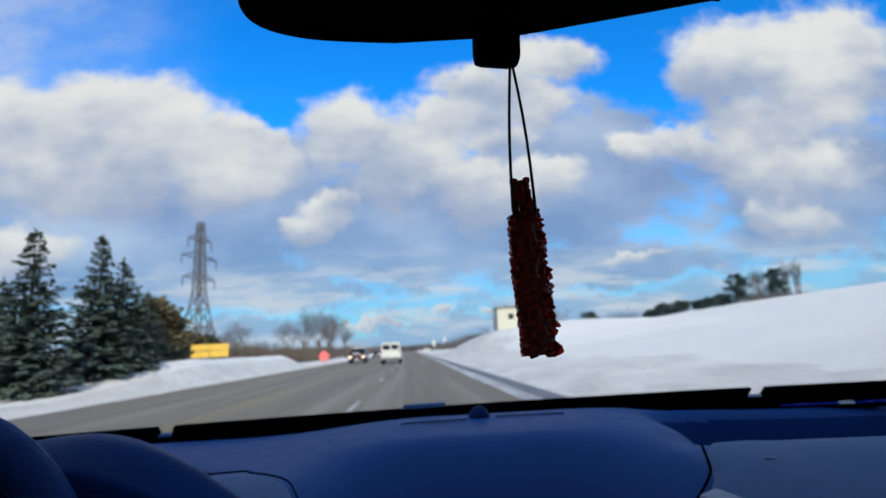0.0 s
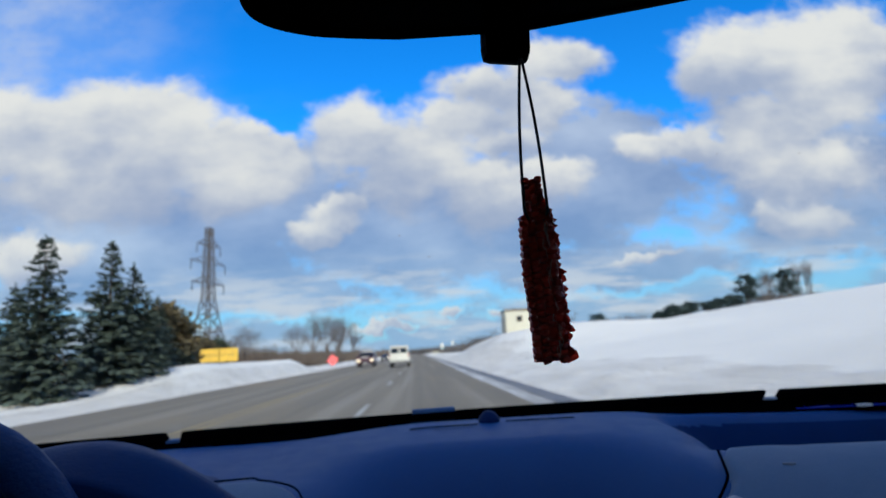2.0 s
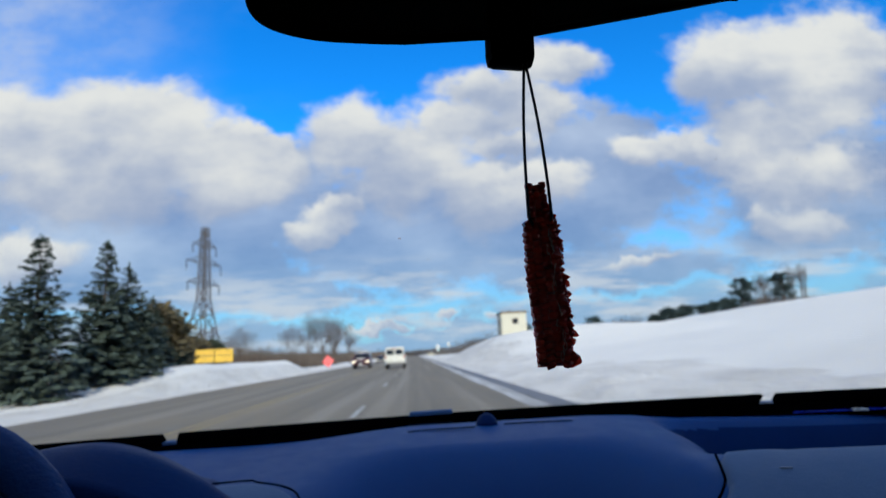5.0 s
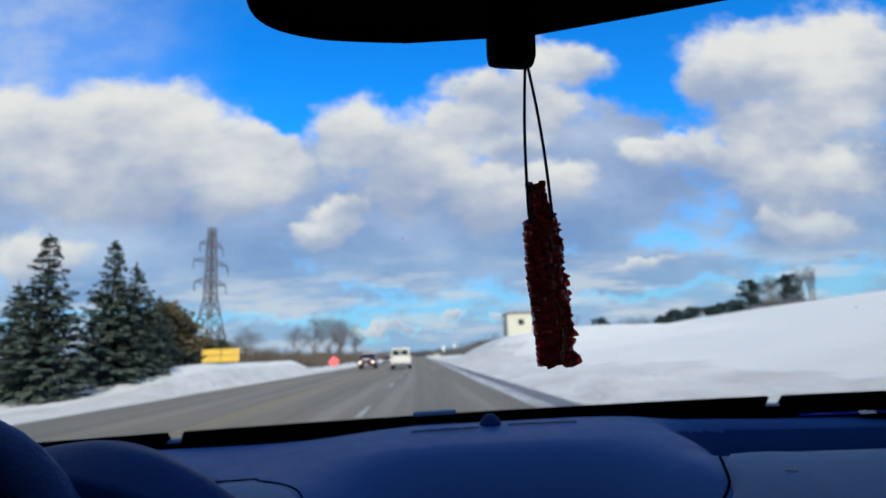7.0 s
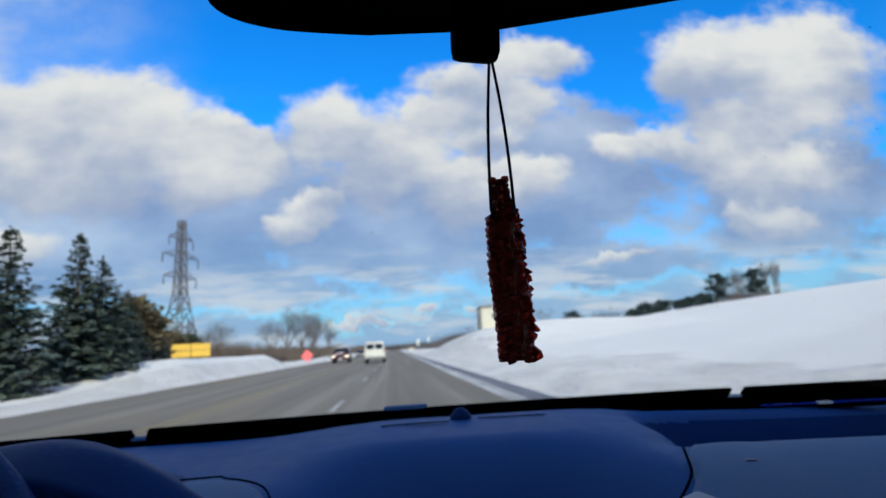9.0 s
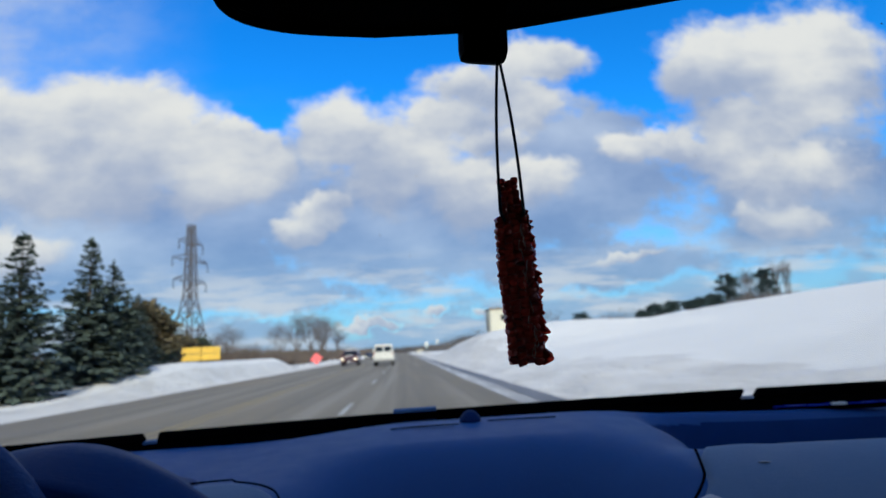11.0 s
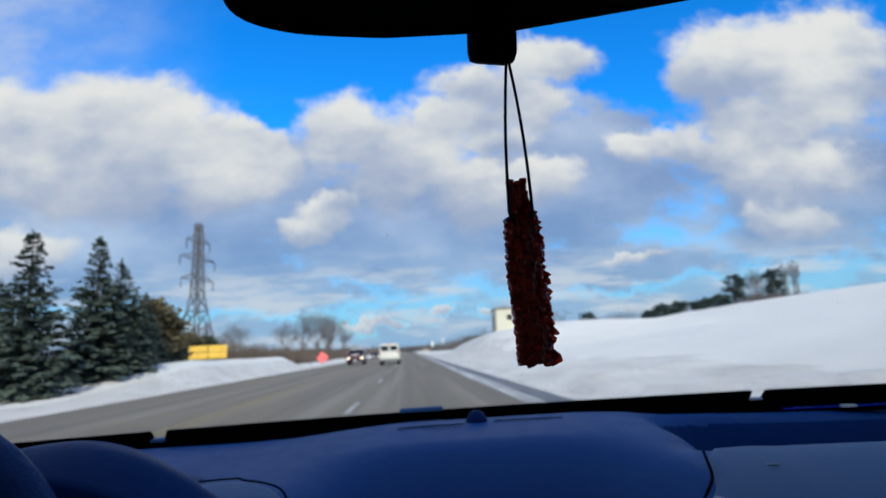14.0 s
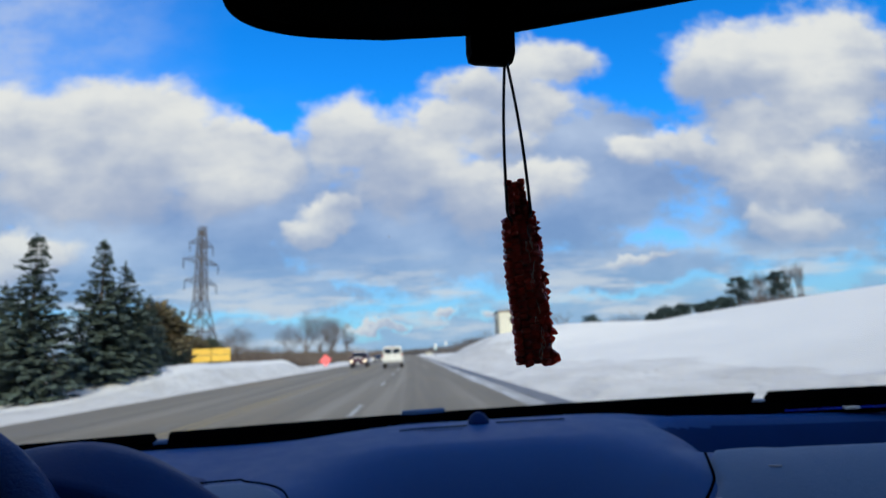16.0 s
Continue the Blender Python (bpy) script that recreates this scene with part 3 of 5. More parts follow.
def bare_tree(seed, height, spread_r, depth=5, stems=1, girth=0.020):
    """Leafless broad-leaved tree: tapering limbs that fork down to twigs."""
    random.seed(seed)
    limbs, twigs = [], []

    def grow(p, d, length, r, level):
        mid = p + d * length * 0.5 + Vector((random.gauss(0, 1), random.gauss(0, 1), random.gauss(0, 0.5))) * length * 0.05
        tip = p + d * length
        (limbs if level < 3 else twigs).append([(p, r), (mid, r * 0.82), (tip, r * 0.6)])
        if level >= depth:
            return
        for k in range(random.choice((2, 3, 3)) if level < 2 else random.choice((3, 3, 4))):
            wide = 0.45 + 0.12 * level
            nd = (d + Vector((random.gauss(0, wide), random.gauss(0, wide), random.gauss(0.14, 0.3)))).normalized()
            start = p + d * length * random.uniform(0.55, 1.0)
            grow(start, nd, length * random.uniform(0.58, 0.82), max(r * 0.55, 0.006), level + 1)

    for s in range(stems):
        lean = Vector((random.gauss(0, 0.16 * (stems > 1)), random.gauss(0, 0.16 * (stems > 1)), 1)).normalized()
        base = Vector((random.gauss(0, 0.12 * stems), random.gauss(0, 0.12 * stems), -0.2)) if stems > 1 else Vector((0, 0, -0.2))
        grow(base, lean, height * (0.30 if stems < 5 else 0.22), girth * height, 0)
    top = max(p.z for path in twigs for p, _ in path)
    wide = max(max(abs(p.x), abs(p.y)) for path in twigs for p, _ in path)
    kz, kx = height / top, spread_r / wide
    scale = lambda path: [((p.x * kx, p.y * kx, p.z * kz), r) for p, r in path]
    return rods([scale(p) for p in limbs], 6), rods([scale(p) for p in twigs], 3)


def plant(kind, meshes, mts, places, label, category="tree", group=""):
    """A tree with trunk and crown, then copies of it."""
    first = None
    for x, y, s, turn in places:
        m = pose(x, y, float(ground_height(x, y)) - 0.02, 0, 0, turn) @ Matrix.Diagonal((s, s, s, 1))
        if first is None:
            first = thing(kind, m, label, category, group)
            piece("trunk", *meshes[0], mts[0], first)
            piece("crown", *meshes[1], mts[1], first)
        else:
            other = copy_thing(first, m)
            other.matrix_basis = m
    return first


plant("spruce_tree", spruce(3, 7.4, 2.0, SPRUCE), (BARK, SPRUCE),
      [(-14.15, 22.0, 0.84, 0), (-13.9, 26.2, 0.86, 140), (-17.8, 0.4, 0.98, 80), (-17.3, 2.2, 1.07, 200), (-15.8, 3.6, 1.03, 310), (-12.9, -32.9, 0.97, 45), (-13.6, -27.5, 0.8, 160)],
      "tall blue-green spruce tree standing in snow beside the road", group="roadside spruces")
plant("spruce_tree", spruce(8, 6.6, 2.15, SPRUCE), (BARK, SPRUCE),
      [(-14.0, 28.4, 0.82, 0), (-14.9, 32.0, 0.60, 100), (-15.4, 7.6, 1.0, 210), (-15.4, 12.4, 1.02, 20), (-16.2, 36.0, 0.66, 60), (-17.0, 24.6, 0.70, 40), (-13.8, -19, 0.82, 280), (-14.2, -23.5, 0.86, 130)],
      "dense dark green spruce tree beside the snowy road", group="roadside spruces")
plant("pine_tree", pine(5, 4.4, 2.3), (BARK, PINE),
      [(-22.2, 63.5, 0.84, 0), (-19.0, 43.0, 1.02, 70), (-22.6, 53.0, 0.92, 20), (-16.0, -92.1, 0.86, 20), (-16.8, -87.5, 0.9, 130), (-15.4, -84.6, 0.95, 250), (-15.2, -73.5, 1.0, 310), (-15.0, -69.5, 0.95, 95)],
      "round dark green pine tree on the snowy verge", group="roadside pines")
plant("browning_pine", pine(6, 4.6, 2.0), (BARK, BROWN),
      [(-17.4, 40.0, 0.98, 0), (-19.9, 47.0, 0.92, 120), (-23.0, 60.0, 0.90, 240), (-12.9, -43.5, 1.12, 40), (-14.0, -48.5, 1.05, 200)],
      "pine tree with browned needles beside the road", group="browning pines")
plant("bare_tree", bare_tree(11, 11.0, 5.2, 6, 3, 0.013), (BARK, GREY_TWIG),
      [(-27.5, 150, 1.25, 0), (-20.0, 141, 1.1, 70), (-34, 160, 1.05, 200), (-23.5, 147, 1.2, 30), (-18.2, 131, 0.80, 310), (-17.0, 148, 0.78, 120), (-28.8, 95, 0.70, 40), (-31.0, 100, 0.62, 250)],
      "leafless tree with several stems behind the roadside snow", group="bare trees left of the road")
plant("bare_tree", bare_tree(14, 11.0, 5.5, 5, 1), (BARK, TWIG),
      [(38, 150, 0.95, 0), (32, 162, 0.8, 60), (30, 172, 0.85, 120), (33, 182, 0.9, 190), (30, 190, 0.95, 240), (32, 200, 1.05, 300), (36, 208, 1.1, 20), (29, 218, 0.8, 75)],
      "leafless broad tree standing in the snowy field", group="bare trees in the field")
plant("bare_tree", bare_tree(17, 11.0, 3.0, 5, 8, 0.007), (BARK, GREY_TWIG),
      [(98, 156, 0.95, 140), (101, 158, 0.9, 200), (109, 158, 1.0, 30), (112, 158, 1.1, 230)],
      "slender leafless tree with several stems on the snowy hill", group="bare trees on the hill")
plant("field_pine", pine(9, 7.0, 3.0), (BARK, HAZED_PINE),
      [(26, 141, 1.05, 0), (34, 146, 0.7, 80), (90, 152, 1.15, 30), (104, 155, 1.15, 170), (47.5, 150, 1.16, 300), (43.0, 153, 0.9, 300), (35, 205, 0.7, 30), (33, 212, 0.7, 90)],
      "dark green pine tree standing in the snowy field", group="pines in the field")

plant("evergreen_shrub", pine(12, 3.0, 3.0, 0.03), (BARK, HAZED_PINE),
      [(86, 152, 0.95, 100), (81, 150, 0.85, 10), (77, 149, 0.75, 220), (71, 146, 0.9, 20), (66, 145, 1.0, 130), (62, 144, 0.9, 10), (55, 146, 0.8, 60), (50, 150, 0.9, 60)],
      "low dark evergreen shrub on the crest of the snowy hill", "shrub", "shrubs on the hill")


def thicket(name, seed, rows, mt, label, kind="stuff"):
    """Brush or far woods: many leaning twigs and stems along strips (x0, y0, x1, y1, height, depth, count)."""
    random.seed(seed)
    verts, faces = [], []
    for x0, y0, x1, y1, h, deep, count in rows:
        far = math.hypot((x0 + x1) / 2, (y0 + y1) / 2)
        w = 0.018 + far * 0.00016
        for k in range(count):
            t = random.random()
            x, y = x0 + (x1 - x0) * t + random.gauss(0, deep), y0 + (y1 - y0) * t + random.gauss(0, deep)
            hh = h * (0.55 + 0.5 * noise.noise(Vector((x * 0.05, y * 0.05, seed))) + 0.3 * random.random())
            z = float(ground_height(x, y))
            lean = Vector((random.gauss(0, 0.25), random.gauss(0, 0.25), 1))
            base = Vector((x, y, z - 0.1))
            for j in range(4):
                a = random.uniform(0, math.pi)
                s = Vector((math.cos(a), math.sin(a), 0)) * w * random.uniform(0.6, 1.6)
                st = base + lean * hh * random.uniform(0, 0.5)
                tip = st + (lean + Vector((random.gauss(0, 0.5), random.gauss(0, 0.5), 0))) * hh * random.uniform(0.3, 0.55)
                n = len(verts)
                verts += [st - s, st + s, tip + s * 0.4, tip - s * 0.4]
                faces.append((n, n + 1, n + 2, n + 3))
    return tagged(piece(name, verts, faces, mt), label, "brush", kind=kind)


thicket("brush", 1, [(-21, 68, -22, 130, 3.9, 2.0, 3600), (-24, 130, -30, 260, 3.2, 2.5, 3000), (-30, 260, -24, 620, 5.0, 6, 3200),
                     (-34, 52, -36, 78, 3.4, 2.0, 900), (-60, 150, -95, 160, 4, 4, 1500)], BRUSH, "brown leafless brush behind the roadside snow")
thicket("far_woods", 2, [(-420, 620, -40, 700, 13, 14, 5200), (-40, 760, 60, 800, 11, 14, 2000), (20, 420, 60, 640, 7, 8, 2200), (30, 240, 48, 420, 8, 6, 3000),
                         (60, 700, 600, 640, 17, 14, 5200), (34, 152, 57, 152, 8.2, 1.6, 1500), (120, 200, 190, 210, 6, 4, 1400), (-260, 260, -110, 330, 7, 8, 2200)],
        FAR_TREES, "far band of leafless woods along the horizon")

# ---------- hut, pylons, boards ----------


def hut():
    z0 = float(ground_height(12.75, 75.0)) + 0.28
    t = thing("utility_hut", pose(12.75, 75.0, z0 - 0.35), "small cream stucco hut with a flat roof on a snowy mound", "hut")
    w, d, h = 1.55, 1.75, 2.85
    # walls with the window's opening in the front
    part("front_wall", boxes([((-0.88, -d, h / 2), (1.34, 0.2, h)), ((1.03, -d, h / 2), (1.04, 0.2, h)),
                              ((0.15, -d, 0.75), (0.72, 0.2, 1.5)), ((0.15, -d, h - 0.37), (0.72, 0.2, 0.74))]), STUCCO, t)
    part("side_wall", boxes([((-w, 0.1, h / 2), (0.2, 2 * d, h))]), STUCCO, t)
    part("side_wall", boxes([((w, 0.1, h / 2), (0.2, 2 * d, h))]), STUCCO, t)
    part("back_wall", boxes([((0, d + 0.1, h / 2), (2 * w, 0.2, h))]), STUCCO, t)
    part("roof", boxes([((0, 0, h + 0.10), (2 * w + 0.35, 2 * d + 0.45, 0.17))], 0.02), ROOF_EDGE, t, "dark felt flat roof")
    part("fascia", boxes([((0, -d - 0.235, h + 0.11), (2 * w + 0.37, 0.04, 0.22))], 0.008), WOOD_TRIM, t, "weathered wooden fascia")
    win = part("window", boxes([((0.15, -d - 0.08, 1.80), (0.60, 0.02, 0.60))]), CAR_GLASS, t, "dark window pane")
    part("window_frame", boxes([((-0.21, -d - 0.09, 1.80), (0.07, 0.06, 0.72)), ((0.51, -d - 0.09, 1.80), (0.07, 0.06, 0.72)),
                                ((0.15, -d - 0.09, 1.47), (0.65, 0.06, 0.07)), ((0.15, -d - 0.09, 2.13), (0.65, 0.06, 0.07)), ((0.15, -d - 0.10, 1.80), (0.6, 0.03, 0.03))]), WOOD_TRIM, win)
    part("door", boxes([((-w - 0.115, 0.2, 1.12), (0.05, 0.85, 2.0))], 0.01), WOOD_TRIM, t, "closed grey side door")
    v, f = lathe([(h + 0.15, 0.10), (h + 0.40, 0.10), (h + 0.41, 0.17), (h + 0.47, 0.15)], 12, "z")
    piece("roof_vent", [(x - 0.2, y, z) for x, y, z in v], f, DARK_STEEL, t)


hut()


def pylon(name, x, y, height, base, arms, label, turn=0):
    """Lattice tower: four legs that narrow to a waist, cross braces on each face, and cross arms with insulators."""
    t = thing(name, pose(x, y, float(ground_height(x, y)) - 0.1, 0, 0, turn), label, "pylon", "power line pylons")
    waist, top = base * 0.30, base * 0.17

    def half(z):
        f = z / height
        return base / 2 + (waist / 2 - base / 2) * (f / 0.5) if f < 0.5 else waist / 2 + (top / 2 - waist / 2) * (f - 0.5) / 0.5
    levels = [height * f for f in (0, 0.14, 0.27, 0.39, 0.50, 0.58, 0.66, 0.74, 0.82, 0.91, 1.0)]
    legs, braces = [], []
    corner = [(-1, -1), (1, -1), (1, 1), (-1, 1)]
    for sx, sy in corner:
        legs.append([((sx * half(z), sy * half(z), z), 0.15) for z in levels])
    for a, b in zip(levels[:-1], levels[1:]):
        for i in range(4):
            (x0, y0), (x1, y1) = corner[i], corner[(i + 1) % 4]
            ha, hb = half(a), half(b)
            braces.append([((x0 * ha, y0 * ha, a), 0.075), ((x1 * hb, y1 * hb, b), 0.075)])
            braces.append([((x1 * ha, y1 * ha, a), 0.075), ((x0 * hb, y0 * hb, b), 0.075)])
            braces.append([((x0 * hb, y0 * hb, b), 0.075), ((x1 * hb, y1 * hb, b), 0.075)])
    for leg in legs:
        piece("leg", *rods([leg], 4), STEEL, t)
    piece("bracing", *rods(braces, 4), STEEL, t)
    for f, reach in arms:
        z, h = height * f, half(height * f)
        for s in (-1, 1):
            tip = (s * reach, 0, z + 0.15)
            paths = []
            for sy in (-1, 1):
                paths.append([((s * h, sy * h, z), 0.07), (tip, 0.05)])
                paths.append([((s * h, sy * h, z + 1.3), 0.06), (tip, 0.05)])
                for k in (0.3, 0.6):
                    paths.append([((s * (h + (reach - h) * k), sy * h * (1 - k), z + 0.15 * k), 0.035), ((s * (h + (reach - h) * k), sy * h * (1 - k), z + 1.3 * (1 - k) + 0.15 * k), 0.035)])
            arm = piece("cross_arm", *rods(paths, 4), STEEL, t)
            piece("insulator", *rods([[((s * reach, 0, z + 0.1), 0.09), ((s * reach, 0, z - 1.6), 0.09)]], 6), DARK_STEEL, arm)
    return t


pylon("pylon", -38.6, 106, 26.6, 5.6, [(0.60, 4.6), (0.745, 5.0), (0.87, 3.4)], "tall steel lattice pylon behind the roadside brush", 74)
pylon("pylon", -45, 2, 28, 7.0, [(0.62, 5.2), (0.76, 8.0), (0.93, 4.2)], "tall steel lattice pylon with wide cross arms", 0)
pylon("pylon", 131, 96, 26, 7.0, [(0.62, 4.0), (0.76, 5.0), (0.90, 3.2)], "steel lattice pylon beyond the snowy hill", 20)
pylon("pylon", -150, 430, 29, 8.0, [(0.60, 4.6), (0.745, 5.4), (0.87, 3.6)], "steel lattice pylon far along the brush", 30)


def yellow_boards():
    z = float(ground_height(-19.4, 59))
    t = thing("yellow_barrier_board", pose(-20.3, 59, z - 0.1, 0, 0, 8) @ Matrix.Diagonal((1.12, 1, 1.05, 1)), "pair of yellow boards on posts behind a snowbank", "barrier")
    for s in (-1, 1):
        part("board", boxes([((s * 0.82, 0, 1.75), (1.58, 0.06, 1.25))], 0.015), BOARD_YELLOW, t)
        for k in (-0.55, 0.55):
            part("post", boxes([((s * 0.82 + k, 0.07, 0.85), (0.09, 0.07, 1.9))], 0.01), WOOD_TRIM, t)
        part("batten", boxes([((s * 0.82, -0.045, 1.75), (1.5, 0.02, 0.05))]), RUST_BOX, t)


yellow_boards()


def warning_diamond():
    z = float(ground_height(-11.9, 78.4))
    t = thing("warning_diamond", pose(-11.9, 78.4, z, 0, 0, -6), "fluorescent red diamond sign leaning on a low stand", "road sign")
    bm = boxes([((0, 0, 0), (1.15, 0.02, 1.15))], 0.008)
    bmesh.ops.transform(bm, matrix=pose(0, 0, 0.88, -8, 38, 0), verts=bm.verts)
    part("panel", bm, FLUORESCENT, t)
    v, f = rods([[((0, 0.06, 0.9), 0.02), ((-0.5, 0.35, 0), 0.02)], [((0, 0.06, 0.9), 0.02), ((0.5, 0.35, 0), 0.02)], [((0, 0.04, 1.0), 0.02), ((0, 0.0, 0.02), 0.02)]], 6)
    piece("stand", v, f, DARK_STEEL, t)


def shed():
    z = float(ground_height(-27, 122))
    t = thing("plank_shed", pose(-27, 122, z - 0.1, 0, 0, 6), "low brown plank shed with snow on its roof", "shed")
    for k in range(16):
        part("plank", boxes([((-1.73 + 0.2305 * k, -1.25, 1.15), (0.215, 0.04, 2.3))], 0.008), RUST_BOX, t)
    for s in (-1, 1):
        part("side_wall", boxes([((s * 1.82, 0, 1.15), (0.06, 2.5, 2.3))], 0.01), RUST_BOX, t)
    part("back_wall", boxes([((0, 1.25, 1.15), (3.6, 0.06, 2.3))], 0.01), RUST_BOX, t)
    part("roof", boxes([((0, 0, 2.36), (4.0, 2.9, 0.10))], 0.02), ROOF_EDGE, t)
    part("roof_snow", boxes([((0, 0, 2.47), (3.92, 2.82, 0.15))], 0.06), SNOW, t, "snow lying on the roof")


shed()
warning_diamond()


# ---------- vehicles ----------


def wheel_of(car, x, y, r, w):
    prof = [(-w / 2, r * 0.62), (-w / 2, r * 0.92), (-w * 0.3, r), (w * 0.3, r), (w / 2, r * 0.92), (w / 2, r * 0.62)]
    v, f = lathe(prof, 22, "x")
    tyre = piece("wheel", [(a + x, b + y, c + r) for a, b, c in v], f, TYRE, car, "black tyre")
    s = 1 if x > 0 else -1
    v, f = lathe([(s * w * 0.1, r * 0.60), (s * w * 0.42, r * 0.62), (s * w * 0.46, r * 0.5), (s * w * 0.30, r * 0.18), (s * w * 0.44, r * 0.12)], 18, "x")
    piece("rim", [(a + x, b + y, c + r) for a, b, c in v], f, RIM, tyre, "grey metal rim")


def shell(bottom, top, half_low, half_high, z_split, z_top):
    """Body from its side outline (y, z): walls lean in above the belt line."""
    outline = bottom + top
    n = len(outline)

    def half(z):
        if z <= z_split:
            return half_low - 0.05 * max(0.0, (0.55 - z)) / 0.55
        return half_low + (half_high - half_low) * (z - z_split) / max(0.01, z_top - z_split)
    bm = bmesh.new()
    rings = []
    for s, k in ((-1, 0.955), (-1, 1.0), (1, 1.0), (1, 0.955)):
        cy, cz = sum(p[0] for p in outline) / n, sum(p[1] for p in outline) / n
        ring = []
        for y, z in outline:
            if k < 1:
                ring.append(bm.verts.new((s * half(z), cy + (y - cy) * 0.985, cz + (z - cz) * 0.965)))
            else:
                ring.append(bm.verts.new((s * (half(z) - 0.055), y, z)))
        rings.append(ring)
    for a, b in zip(rings[:-1], rings[1:]):
        for i in range(n):
            bm.faces.new((a[i], a[(i + 1) % n], b[(i + 1) % n], b[i]))
    for ring in (rings[0], rings[-1]):
        bm.faces.new(ring)
    bmesh.ops.triangulate(bm, faces=[f for f in bm.faces if len(f.verts) > 4])
    return bm, half


def quad_panel(points, thick):
    """A thin slab on four corners, given in order."""
    p = [Vector(q) for q in points]
    nrm = (p[1] - p[0]).cross(p[3] - p[0]).normalized() * thick
    bm = bmesh.new()
    a = [bm.verts.new(q + nrm) for q in p]
    b = [bm.verts.new(q - nrm) for q in p]
    bm.faces.new(a)
    bm.faces.new(b[::-1])
    for i in range(4):
        bm.faces.new((a[i], b[i], b[(i + 1) % 4], a[(i + 1) % 4]))
    return bm


def van(m):
    t = thing("van", m, "white full-size passenger van driving ahead, seen from behind", "van")
    bottom = [(-2.75, 0.55), (-2.2, 0.42), (2.2, 0.42), (2.7, 0.5)]
    top = [(2.75, 0.95), (2.55, 1.18), (1.75, 1.32), (1.05, 2.02), (0.7, 2.10), (-2.45, 2.12), (-2.62, 2.02), (-2.70, 1.30), (-2.76, 1.0)]
    bm, half = shell(bottom, top, 1.0, 0.86, 1.15, 2.1)
    part("body", bm, VAN_WHITE, t)
    for s in (-1, 1):
        x0, x1 = (0.06, 0.80) if s > 0 else (-0.80, -0.06)
        w = part("rear_window", quad_panel([(x0, -2.71, 1.38), (x1, -2.71, 1.38), (x1 * 0.95, -2.655, 1.88), (x0, -2.655, 1.88)], 0.018), CAR_GLASS, t, "dark rear window")
        part("rear_door", quad_panel([(x0 - 0.03 * s, -2.742, 0.78), (x1, -2.742, 0.78), (x1, -2.716, 1.32), (x0 - 0.03 * s, -2.716, 1.32)], 0.012), VAN_WHITE, t)
        part("tail_lamp", boxes([((s * 0.90, -2.70, 1.12), (0.11, 0.10, 0.42))], 0.015), TAIL_RED, t, "red tail lamp")
        for y0, y1 in ((-2.4, -1.3), (-1.2, -0.1), (0.0, 0.85)):
            part("side_window", quad_panel([(s * (half(1.36) + 0.002), y0, 1.36), (s * (half(1.36) + 0.002), y1, 1.36), (s * (half(1.90) + 0.004), y1 - 0.02, 1.90), (s * (half(1.90) + 0.004), y0, 1.90)], 0.012), CAR_GLASS, t, "tinted side window")
        for y in (-1.75, 1.75):
            wheel_of(t, s * 0.86, y, 0.37, 0.24)
        part("headlight", boxes([((s * 0.75, 2.70, 0.85), (0.3, 0.1, 0.2))], 0.02), SIGN_WHITE, t)
        part("wing_mirror", boxes([((s * 1.10, 1.15, 1.42), (0.18, 0.08, 0.26))], 0.02), BLACK, t)
    part("windscreen", quad_panel([(-0.82, 1.76, 1.36), (0.82, 1.76, 1.36), (0.72, 1.14, 1.97), (-0.72, 1.14, 1.97)], 0.012), CAR_GLASS, t)
    part("rear_bumper", boxes([((0, -2.86, 0.58), (1.94, 0.18, 0.20))], 0.03), CHROME, t, "grey step bumper")
    part("number_plate", boxes([((0.0, -2.765, 0.88), (0.34, 0.02, 0.16))], 0.004), SIGN_WHITE, t, "pale plate with a plain bar")
    part("door_handle", boxes([((0.12, -2.76, 1.10), (0.16, 0.03, 0.05))], 0.006), BLACK, t)
    part("high_stop_lamp", boxes([((0, -2.655, 2.02), (0.30, 0.05, 0.05))]), TAIL_RED, t)
    return t


van(pose(-2.15, 60.0, 0.0))


